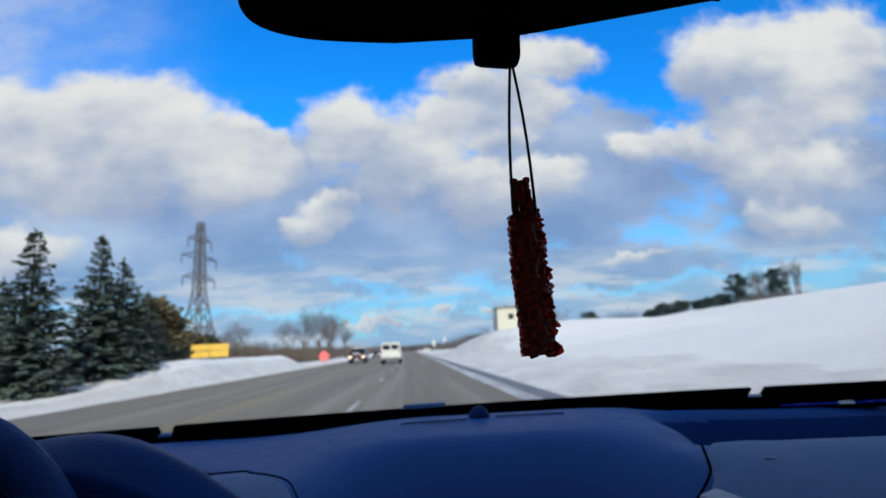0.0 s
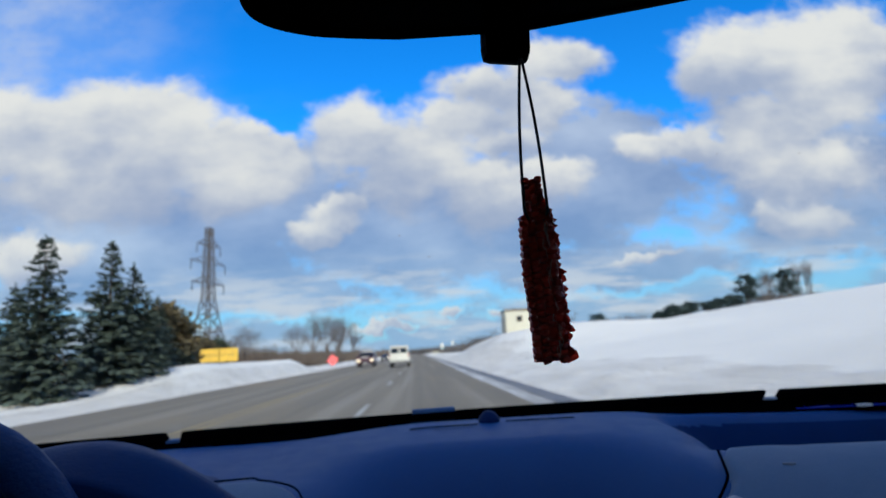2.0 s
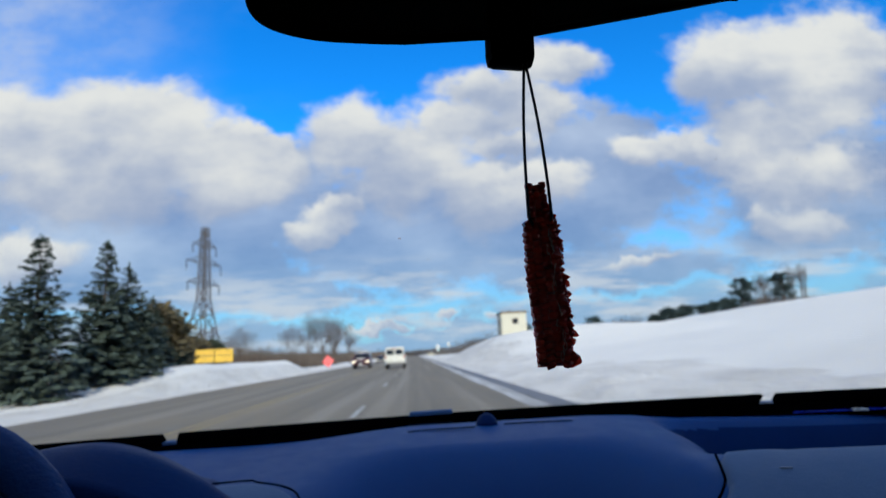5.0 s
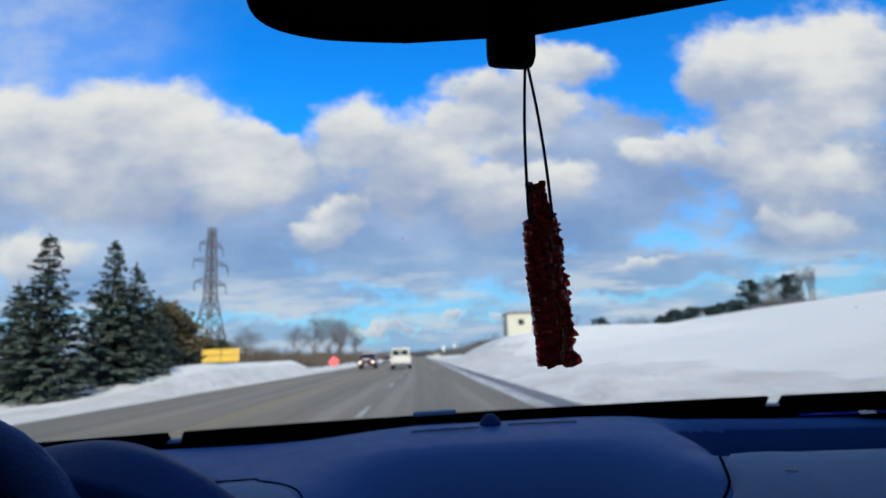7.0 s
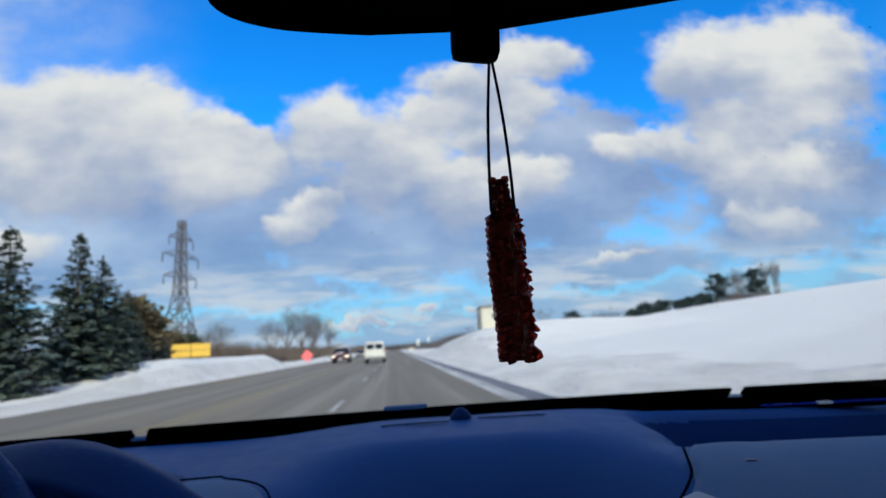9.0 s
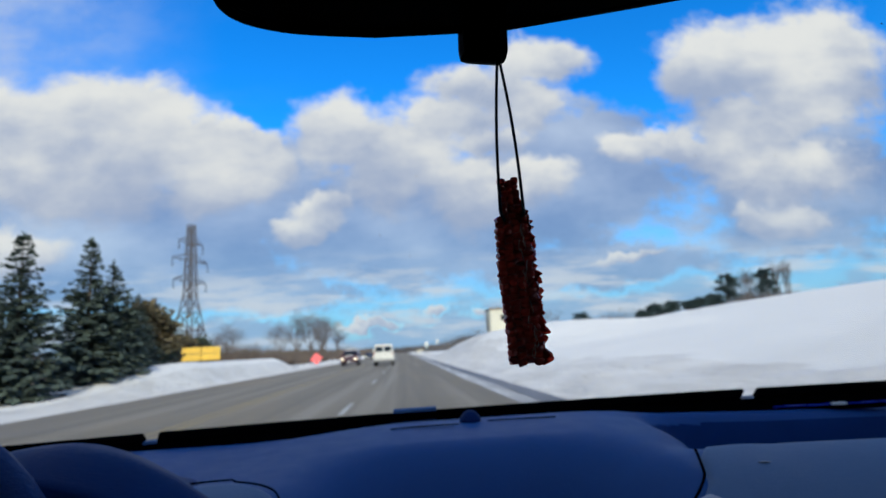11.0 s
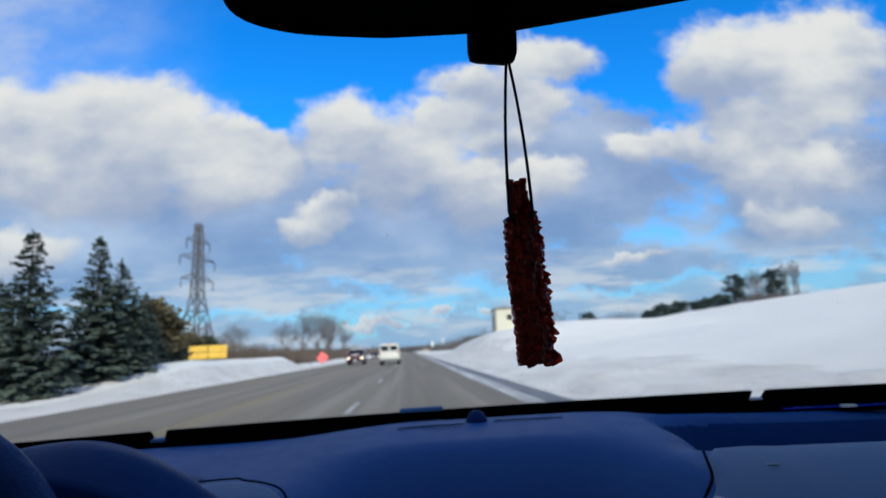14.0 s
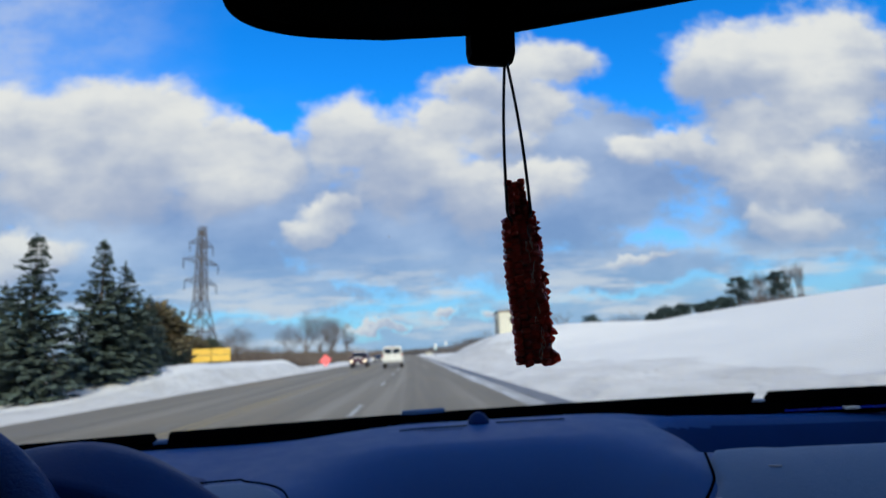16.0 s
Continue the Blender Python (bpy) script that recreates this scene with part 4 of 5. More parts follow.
def estate(name, m, paint, label, tall, snowy=False, lights=True):
    """Oncoming car, its nose towards +y of its own axes; tall: sport utility, else saloon."""
    t = thing(name, m, label, "car", "oncoming cars")
    if tall:
        bottom = [(-2.35, 0.55), (-2.0, 0.38), (2.1, 0.38), (2.5, 0.48)]
        top = [(2.56, 0.80), (2.45, 1.06), (1.15, 1.18), (0.45, 1.76), (0.1, 1.83), (-2.0, 1.83), (-2.35, 1.2)]
        hw, hh, belt, roof, wheel_r = 0.99, 0.76, 1.12, 1.83, 0.39
    else:
        bottom = [(-2.3, 0.50), (-1.9, 0.28), (1.9, 0.28), (2.25, 0.38)]
        top = [(2.3, 0.62), (2.15, 0.84), (0.95, 0.96), (0.15, 1.40), (-0.2, 1.45), (-1.0, 1.42), (-1.6, 1.04), (-2.25, 0.98)]
        hw, hh, belt, roof, wheel_r = 0.90, 0.62, 0.92, 1.45, 0.32
    bm, half = shell(bottom, top, hw, hh, belt, roof)
    part("body", bm, paint, t)
    (yb, zb), (yt, zt) = top[2], top[3]
    part("windscreen", quad_panel([(-hw * 0.84, yb - 0.02, zb + 0.05), (hw * 0.84, yb - 0.02, zb + 0.05), (hh * 0.92, yt + 0.03, zt - 0.03), (-hh * 0.92, yt + 0.03, zt - 0.03)], 0.02), CAR_GLASS, t, "dark windscreen")
    low, high = belt + 0.06, roof - 0.13
    for s in (-1, 1):
        for y0, y1 in (((-2.0, -1.2), (-1.1, -0.25), (-0.15, 0.7)) if tall else ((-1.1, -0.4), (-0.32, 0.45))):
            part("side_window", quad_panel([(s * (half(low) + 0.003), y0, low), (s * (half(low) + 0.003), y1, low), (s * (half(high) + 0.005), y1 - 0.3 * (y1 > 0.4), high), (s * (half(high) + 0.005), y0 + 0.06, high)], 0.012), CAR_GLASS, t, "tinted side window")
        zl = 0.78 if tall else 0.64
        part("headlight", boxes([((s * (hw - 0.24), top[0][0] - 0.06, zl), (0.30, 0.16, 0.20 if tall else 0.14))], 0.03), HEADLIGHT if lights else SIGN_WHITE, t, "lit headlight" if lights else "")
        for y in ((-1.45, 1.55) if tall else (-1.4, 1.4)):
            wheel_of(t, s * (hw - 0.13), y, wheel_r, 0.24)
        part("wing_mirror", boxes([((s * (hw + 0.09), 0.72, belt + 0.12), (0.2, 0.1, 0.15))], 0.03), paint, t)
        part("fog_lamp", boxes([((s * (hw - 0.3), top[0][0] - 0.04, 0.50), (0.16, 0.06, 0.09))], 0.02), SIGN_WHITE, t)
    part("grille", boxes([((0, top[0][0] - 0.03, 0.76 if tall else 0.58), (0.95, 0.08, 0.18))], 0.02), DARK_STEEL, t)
    part("front_bumper", boxes([((0, top[0][0] - 0.05, 0.52 if tall else 0.42), (hw * 1.8, 0.2, 0.17))], 0.05), paint, t)
    part("number_plate", boxes([((0, top[0][0] + 0.055, 0.50), (0.32, 0.02, 0.15))]), SIGN_WHITE, t, "pale plate with a plain bar")
    if snowy:
        part("roof_snow", boxes([((0, -0.95, roof + 0.035), (hh * 1.75, 1.9, 0.09))], 0.04), SNOW, t, "snow lying on the roof")
        part("bonnet_snow", boxes([((0.1, 1.62, 1.16), (0.9, 0.5, 0.06))], 0.025), SNOW, t, "patch of snow on the bonnet")
    return t


estate("sport_utility_car", pose(-6.5, 70.0, 0, 0, 0, 180), MAROON, "maroon sport utility car with snow on its roof, oncoming", True, True)
estate("saloon_car", pose(-7.9, 128, 0, 0, 0, 180), NAVY_CAR, "dark blue saloon car, oncoming with lights on", False)
estate("saloon_car", pose(-7.6, 300, 0, 0, 0, 180), NAVY_CAR, "dark blue saloon car, far off and oncoming", False)


# ---------- the car that carries the camera ----------
CX = 0.04
car = thing("car", pose(0, 0, 0), "blue car with a navy vinyl dashboard, seen from its cabin", "car")


def sheet(name, xs, ys, height, mt, parent, label="", skirt=0.0, keep=None):
    """A smooth pad from a height function over a grid, with its rim turned down."""
    xs, ys = list(xs), list(ys)
    gx, gy = np.meshgrid(xs, ys)
    gz = height(gx, gy)
    nx, ny = len(xs), len(ys)
    verts = list(zip(gx.ravel(), gy.ravel(), gz.ravel()))
    faces = [(j * nx + i, j * nx + i + 1, (j + 1) * nx + i + 1, (j + 1) * nx + i) for j in range(ny - 1) for i in range(nx - 1)]
    if skirt:
        rim = [i for i in range(nx)] + [j * nx + nx - 1 for j in range(1, ny)] + [(ny - 1) * nx + i for i in range(nx - 2, -1, -1)] + [j * nx for j in range(ny - 2, 0, -1)]
        base = len(verts)
        for k in rim:
            x, y, z = verts[k]
            verts.append((x, y, z - skirt))
        for a in range(len(rim)):
            b = (a + 1) % len(rim)
            faces.append((rim[a], base + a, base + b, rim[b]))
    return piece(name, verts, faces, mt, parent, label, True)


def dash_top(x, y):
    """The pad: a long shallow slope with a broad pod in the middle whose nose rolls down towards the cabin."""
    z = 1.129 + 0.04 * (y - 0.6) - 1.5 * np.clip(0.57 - y, 0, None) ** 2 - 0.15 * np.clip(np.abs(x - CX) - 0.5, 0, None) ** 2
    pod = smoothstep(x, -0.25, 0.01) * np.clip(1 - (np.clip(x - 0.19, 0, None) / 0.165) ** 2, 0, 1) * (1 - smoothstep(y, 0.785, 0.830))
    z = z + pod * (0.004 + 0.0135 * smoothstep(y, 0.46, 0.75))
    z = z + (0.004 * np.exp(-((x - 0.34) / 0.08) ** 2) - 0.004 * smoothstep(x, 0.40, 0.60)) * smoothstep(y, 0.74, 0.79)
    return z - 0.045 * smoothstep(y, 0.808, 0.842)


def nose_drop(x, y):
    across = smoothstep(x, -0.125, 0.03) * (1 - smoothstep(x, 0.12, 0.262))
    return across * 7.5 * np.clip(0.668 - y, 0, 0.13) ** 2 + across * 1.9 * np.clip(0.538 - y, 0, None)


def lid_edge(x):
    """Far edge of the glovebox lid in plan."""
    x = np.asarray(x, float)
    return 0.5735 - 0.085 * (np.clip(x, 0.37, None) - 0.37) - 3.0 * np.clip(0.355 - x, 0, 0.06) ** 2 - 0.022 * (1 - smoothstep(x, 0.270, 0.292))


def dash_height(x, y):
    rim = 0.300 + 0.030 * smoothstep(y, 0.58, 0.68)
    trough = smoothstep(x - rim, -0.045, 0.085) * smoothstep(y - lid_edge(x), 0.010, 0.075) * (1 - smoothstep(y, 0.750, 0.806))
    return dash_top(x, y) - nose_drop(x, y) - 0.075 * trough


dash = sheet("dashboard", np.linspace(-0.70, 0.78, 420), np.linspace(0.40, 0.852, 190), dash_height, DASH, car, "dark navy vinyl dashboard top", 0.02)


# recess shade put in as colour: the pocket's faces take the hood's darker vinyl
dash.data.materials.append(HOOD_AND_RECESS_SHADE)
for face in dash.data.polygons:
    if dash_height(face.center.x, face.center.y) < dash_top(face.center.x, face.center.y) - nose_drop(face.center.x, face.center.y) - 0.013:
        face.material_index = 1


def hood_height(x, y):
    away = np.abs(x + 0.279)
    ridge = 1.1885 - np.where(x > -0.279, 2.11 * (1 + 13 * np.clip(y - 0.49, 0, 0.12)) * away ** 1.8, 2.0 * away ** 2)
    back = smoothstep(y, 0.50, 0.70)
    front = 1.3 * np.clip(0.49 - y, 0, None) ** 1.4
    z = ridge * (1 - back) + (dash_height(x, y) - 0.01) * back - front
    return np.maximum(z, 1.05)


hood = sheet("instrument_hood", np.linspace(-0.60, -0.115, 60), np.linspace(0.44, 0.73, 40), hood_height, HOOD_AND_RECESS_SHADE, car, "dark arched hood over the instruments", 0.05)


def panel_height(x, y):
    return dash_top(x, y) + 0.004 + 0.006 * smoothstep(y, 0.44, 0.57)


def panel_mesh(name, side, far, x_end, label):
    """A lid laid on the dash: one curved side x = side(y), a curved far edge y = far(x), its edges rolled down."""
    bm = bmesh.new()
    rows = []
    n, mrow = 56, 30
    for j in range(mrow + 1):
        row = []
        for i in range(n + 1):
            u, t = (i / n) ** 1.5, j / mrow
            y = 0.42 + 0.14 * t
            for _ in range(6):
                x0 = float(side(y))
                x = x0 + (x_end - x0) * u
                y = 0.40 + (float(far(x)) - 0.40) * t
            edge = min(abs(x - x0), (1 - t) * 0.16, 0.012) / 0.012
            row.append(bm.verts.new((x, y, float(panel_height(x, y)) - 0.011 * (1 - math.sqrt(max(0.0, 1 - (1 - edge) ** 2))))))
        rows.append(row)
    for a, b in zip(rows[:-1], rows[1:]):
        for i in range(n):
            bm.faces.new((a[i], a[i + 1], b[i + 1], b[i]))
    return part(name, bm, DASH_PANEL, car, label, True)


def lid_side(y):
    return 0.2690 + 0.36 * (y - 0.535) - 1.6 * np.clip(0.500 - y, 0, None) ** 1.35


def switch_side(y):
    return -0.1092 - 0.45 * (y - 0.513) - 22.0 * np.clip(y - 0.523, 0, None) ** 2


def switch_far(x):
    return 0.5680 - 0.10 * np.clip(x + 0.185, 0, None) - 4.0 * np.clip(x + 0.165, 0, 0.06) ** 2


panel_mesh("glovebox_lid", lid_side, lid_edge, 0.80, "greyish blue vinyl lid over the glovebox")
panel_mesh("side_panel", switch_side, switch_far, -0.36, "greyish blue switch panel beside the instruments")


def seam(points, r, name, label="", height=dash_height):
    path = [((x, y, float(height(x, y)) + 0.0012), r) for x, y in points]
    return piece(name, *rods([path], 6), RUBBER, dash, label)


seam([(float(lid_side(y)) - 0.0010, y) for y in np.linspace(0.541, 0.43, 16)], 0.0013, "seam", "dark seam between the pads", panel_height)
seam([(x, float(switch_far(x)) + 0.0012) for x in np.linspace(-0.25, -0.163, 10)] + [(float(switch_side(y)) + 0.0012, y) for y in np.linspace(0.5590, 0.44, 18)], 0.0009, "seam", "dark seam between the pads", lambda x, y: panel_height(x, y) - 0.002)
seam([(x, 0.742 + 0.35 * (x - 0.085) ** 2 * -1) for x in np.linspace(-0.02, 0.066, 8)], 0.0008, "speaker_slot", "thin dark slot")
seam([(x, 0.752 - 0.45 * (x - 0.085) ** 2) for x in np.linspace(0.104, 0.192, 8)], 0.0008, "speaker_slot", "thin dark slot")
for k in range(11):
    seam([(0.012 + 0.0045 * k, 0.722), (0.0125 + 0.0045 * k, 0.729)], 0.0005, "demister_slit")
v, f = lathe([(0.0, 0.0145), (0.003, 0.0140), (0.008, 0.0118), (0.0125, 0.0080), (0.0148, 0.0036), (0.0152, 0.0008)], 20, "z")
piece("light_sensor", [(x + 0.083, y + 0.764, z + float(dash_height(0.083, 0.764)) - 0.001) for x, y, z in v], f, DASH_DARK, dash, "small dark dome on the dashboard", True)
bm = boxes([((0, 0, 0), (0.0105, 0.0022, 0.0010))], 0.0004)
bmesh.ops.transform(bm, matrix=pose(0.3192, 0.5141, float(panel_height(0.3192, 0.5141)) + 0.001, 0, 0, -12), verts=bm.verts)
part("lint", bm, CLIP, dash, "pale speck on the lid")

bm = boxes([((0, 0, 0), (0.03, 0.03, 0.012))], 0.003)
bmesh.ops.transform(bm, matrix=pose(0.2385, 0.450, 1.1125, 12, 0, 38), verts=bm.verts)
part("vent_bezel", bm, CLIP, car, "pale corner of the vent bezel")

# the screen's base: black band, clips, glass


def base_edge(x):
    return 0.860 - 0.16 * (x - CX) ** 2, 1.1605 + 0.010 * x


def band(x0, x1, n, low, high, thick, lean0=0.0, lean1=0.0):
    """A strip along the foot of the screen; lean: how far its ends slant to the right over its upper 12 mm."""
    bm = bmesh.new()
    rings = []
    for i in range(n + 1):
        x = x0 + (x1 - x0) * i / n
        lean = lean0 * max(0.0, 1 - 6 * i / n) + lean1 * max(0.0, 6 * i / n - 5)
        y, z = base_edge(x)
        rings.append([bm.verts.new(q) for q in ((x - lean, y - thick, z + low), (x, y - thick, z + high - 0.002), (x, y, z + high), (x - lean, y + 0.004, z + low))])
    for a, b in zip(rings[:-1], rings[1:]):
        for i in range(4):
            bm.faces.new((a[i], a[(i + 1) % 4], b[(i + 1) % 4], b[i]))
    bm.faces.new(rings[0])
    bm.faces.new(rings[-1][::-1])
    return bm


BAND_LABEL = "black band along the foot of the windscreen"
part("screen_band", band(-0.72, 0.80, 48, -0.036, -0.0125, 0.006), RUBBER, car, BAND_LABEL)
part("screen_band", band(-0.72, -0.3605, 14, -0.0126, 0.0, 0.006, 0, -0.006), RUBBER, car, BAND_LABEL)
part("screen_band", band(-0.3385, 0.4935, 48, -0.0126, 0.0, 0.006, 0.002, 0.0070), RUBBER, car, BAND_LABEL)
part("screen_band", band(0.5145, 0.80, 18, -0.0126, 0.0, 0.006, 0.0080, 0), RUBBER, car, BAND_LABEL)
part("screen_clip", band(-0.358, -0.341, 3, -0.0145, -0.0090, 0.007), DASH_PANEL, car, "dull clip in the windscreen band")
part("screen_clip", band(0.4875, 0.5055, 3, -0.0135, -0.0095, 0.007), CLIP, car, "pale clip in the windscreen band")
part("wiper_rest", band(-0.018, 0.044, 8, -0.02, 0.0050, 0.004, 0.006, 0), DASH_PANEL, car, "top of the parked wiper")
# A blue reflection built as a solid coloured strip.
part("blue_reflection", band(0.53, 0.80, 8, -0.0285, -0.0250, 0.010), BLUE_CAR, car, "bright blue reflection at the foot of the windscreen, built as a strip")
part("pale_tag", band(0.607, 0.626, 3, -0.0290, -0.0245, 0.012), SIGN_WHITE, car, "pale tag on the blue strip")

# steering wheel
wheel_m = pose(-0.4045, 0.375, 1.0450, 66, 0, 0)
ring = [(wheel_m @ Vector((0.187 * math.cos(a), 0.187 * math.sin(a), 0)), 0.0165) for a in np.linspace(0, 2 * math.pi, 49)]
sw = piece("steering_wheel", *rods([ring], 14), WHEEL_RIM, car, "dark blue leather steering wheel rim", True)
bm = boxes([((0, -0.01, -0.02), (0.17, 0.13, 0.05))], 0.02)
bmesh.ops.transform(bm, matrix=wheel_m, verts=bm.verts)
part("hub", bm, DASH_DARK, sw)
for a in (0.15, math.pi - 0.15, -math.pi / 2):
    v, f = rods([[(wheel_m @ Vector((0.05 * math.cos(a), 0.05 * math.sin(a), -0.02)), 0.022), (wheel_m @ Vector((0.18 * math.cos(a), 0.18 * math.sin(a), 0)), 0.013)]], 8)
    piece("spoke", v, f, DASH_DARK, sw)
piece("column", *rods([[((-0.405, 0.40, 1.04), 0.05), ((-0.405, 0.62, 0.95), 0.06)]], 12), DASH_DARK, car)
part("instrument_panel", boxes([((-0.34, 0.58, 1.03), (0.28, 0.02, 0.12))], 0.005), BLACK, car, "black instrument panel under the hood")
part("dash_front", boxes([((CX, 0.55, 0.86), (1.46, 0.28, 0.42)), ((CX, 0.72, 0.95), (1.44, 0.22, 0.26))], 0.02), DASH_DARK, car)

# shell of the car


def rounded(data, r):
    """Mesh with its sharp edges rolled over."""
    bm = bmesh.new()
    vs = [bm.verts.new(p) for p in data[0]]
    for f in data[1]:
        bm.faces.new([vs[i] for i in f])
    bmesh.ops.recalc_face_normals(bm, faces=bm.faces)
    sharp = [e for e in bm.edges if len(e.link_faces) == 2 and e.calc_face_angle(0) > 0.15]
    bmesh.ops.bevel(bm, geom=sharp, offset=r, segments=3, profile=0.5, affect="EDGES", clamp_overlap=True)
    return bm


part("floor_pan", boxes([((CX, -0.6, 0.27), (1.56, 3.1, 0.08))], 0.02), DASH_DARK, car)
v, f = extruded([(0.90, 0.35), (2.05, 0.32), (2.20, 0.45), (2.22, 0.70), (2.05, 0.86), (1.45, 1.00), (0.93, 1.085)], CX - 0.84, CX + 0.84, 0.04)
part("bonnet", rounded((v, f), 0.045), BLUE_CAR, car, "blue bonnet", True)
v, f = extruded([(-2.35, 0.40), (-1.65, 0.32), (-1.65, 1.02), (-2.25, 1.05), (-2.40, 0.85)], CX - 0.82, CX + 0.82, 0.04)
part("boot", rounded((v, f), 0.05), BLUE_CAR, car, "blue boot", True)
# Front edge carried forward, out of view, to keep sun off the dash.
v, f = extruded([(0.280, 1.470), (0.22, 1.486), (0.10, 1.505), (-0.9, 1.515), (-1.45, 1.46), (-1.45, 1.435), (-0.9, 1.485), (0.10, 1.475), (0.284, 1.456)], CX - 0.60, CX + 0.60)
part("roof", rounded((v, f), 0.008), BLUE_CAR, car, "blue roof panel", True)
v, f = extruded([(0.276, 1.454), (0.10, 1.470), (-0.9, 1.480), (-1.45, 1.43), (-1.45, 1.42), (-0.9, 1.47), (0.10, 1.46), (0.276, 1.448)], CX - 0.60, CX + 0.60)
piece("headlining", v, f, LINER, car, "grey cloth headlining")
for s in (-1, 1):
    side = CX + s * 0.80
    door = part("front_door", boxes([((side, 0.32, 0.70), (0.10, 1.15, 0.72))], 0.03), BLUE_CAR, car, "blue door")
    part("door_card", boxes([((side - s * 0.06, 0.32, 0.72), (0.03, 1.1, 0.66))], 0.012), DASH_DARK, door)
    door = part("rear_door", boxes([((side, -0.80, 0.70), (0.10, 1.05, 0.72))], 0.03), BLUE_CAR, car, "blue door")
    part("door_card", boxes([((side - s * 0.06, -0.80, 0.72), (0.03, 1.0, 0.66))], 0.012), DASH_DARK, door)
    part("rear_wing", boxes([((side, -1.55, 0.68), (0.10, 0.42, 0.76))], 0.03), BLUE_CAR, car)
    top = CX + s * 0.60
    for name, a, b, r in (("front_pillar", (side - s * 0.02, 0.80, 1.06), (top, 0.22, 1.465), 0.030), ("middle_pillar", (side, -0.25, 1.04), (top, -0.30, 1.49), 0.035),
                          ("rear_pillar", (side - s * 0.02, -1.72, 1.02), (top, -1.40, 1.45), 0.06)):
        piece(name, *rods([[(a, r), (b, r)]], 8), DASH_DARK, car)
    # Rail thickened, frame and corner panel added, all unseen, to block the sun.
    piece("roof_rail", *rods([[((top, 0.27, 1.455), 0.034), ((top + s * 0.02, -0.4, 1.470), 0.046), ((top, -1.42, 1.44), 0.034)]], 8), DASH_DARK, car)
    piece("window_frame", *rods([[((top + s * 0.035, 0.30, 1.425), 0.03), ((top + s * 0.05, -0.3, 1.435), 0.034), ((top + s * 0.03, -1.38, 1.42), 0.03)]], 8), DASH_DARK, car)
    part("sun_block_panel", quad_panel([(side, 0.30, 1.06), (side, 0.80, 1.06), (top + s * 0.015, 0.26, 1.455), (top + s * 0.015, 0.02, 1.455)], 0.012), DASH_DARK, car)
    for y0, y1, y2 in ((-0.22, 0.30, 0.02), (-1.55, -0.30, -0.34)):
        part("side_glass", quad_panel([(side, y0, 1.06), (side, y1, 1.06), (top + s * 0.015, y2, 1.455), (top + s * 0.015, max(y0, -1.35), 1.455)], 0.002), WINDSCREEN if y0 > -1 else REAR_GLASS, car)
    for y in (-1.45, 1.35):
        wheel_of(car, CX + s * 0.74, y, 0.31, 0.20)
    seat = part("front_seat", boxes([((CX + s * 0.38, -0.28, 0.55), (0.50, 0.52, 0.16))], 0.05), SEAT_CLOTH, car, "dark cloth front seat")
    bm = boxes([((0, 0, 0.30), (0.48, 0.13, 0.62))], 0.05)
    bmesh.ops.transform(bm, matrix=pose(CX + s * 0.38, -0.56, 0.56, 16, 0, 0), verts=bm.verts)
    part("backrest", bm, SEAT_CLOTH, seat)
    part("headlight", boxes([((CX + s * 0.62, 2.16, 0.70), (0.34, 0.12, 0.16))], 0.03), SIGN_WHITE, car)
part("rear_bench", boxes([((CX, -1.15, 0.55), (1.35, 0.5, 0.18)), ((CX, -1.45, 0.85), (1.35, 0.16, 0.55))], 0.05), SEAT_CLOTH, car)
part("rear_glass", quad_panel([(CX - 0.70, -1.74, 1.03), (CX + 0.70, -1.74, 1.03), (CX + 0.58, -1.42, 1.45), (CX - 0.58, -1.42, 1.45)], 0.002), REAR_GLASS, car, "unseen rear window, darkened to cut light from behind")
for s in (-1, 1):
    part("tail_lamp", boxes([((CX + s * 0.64, -2.39, 0.86), (0.30, 0.08, 0.16))], 0.02), TAIL_RED, car, "red tail lamp")
    part("wing_mirror", boxes([((CX + s * 0.95, 0.62, 1.08), (0.20, 0.10, 0.13))], 0.035), BLUE_CAR, car)
    for y in (-0.05, -1.15):
        part("door_handle", boxes([((CX + s * 0.862, y, 0.93), (0.025, 0.18, 0.035))], 0.008), BLUE_CAR, car)
    part("sill", boxes([((CX + s * 0.80, -0.25, 0.31), (0.09, 2.5, 0.12))], 0.03), DASH_DARK, car)
part("front_bumper", boxes([((CX, 2.20, 0.47), (1.66, 0.16, 0.22))], 0.06), BLUE_CAR, car)
part("rear_bumper", boxes([((CX, -2.38, 0.50), (1.62, 0.14, 0.24))], 0.06), BLUE_CAR, car)
part("grille", boxes([((CX, 2.225, 0.70), (0.70, 0.04, 0.12))], 0.015), DARK_STEEL, car)
part("number_plate", boxes([((CX, -2.46, 0.66), (0.32, 0.02, 0.15))], 0.004), SIGN_WHITE, car, "pale plate with a plain bar")
for x0, x1 in ((-0.55, -0.02), (0.05, 0.60)):
    pts = []
    for k in range(9):
        x = x0 + (x1 - x0) * k / 8
        y, z = base_edge(x)
        pts.append(((x, y + 0.045, z - 0.030), 0.006))
    piece("wiper_blade", *rods([pts], 6), RUBBER, car, "parked black wiper blade")
glass_rows = []
bm = bmesh.new()
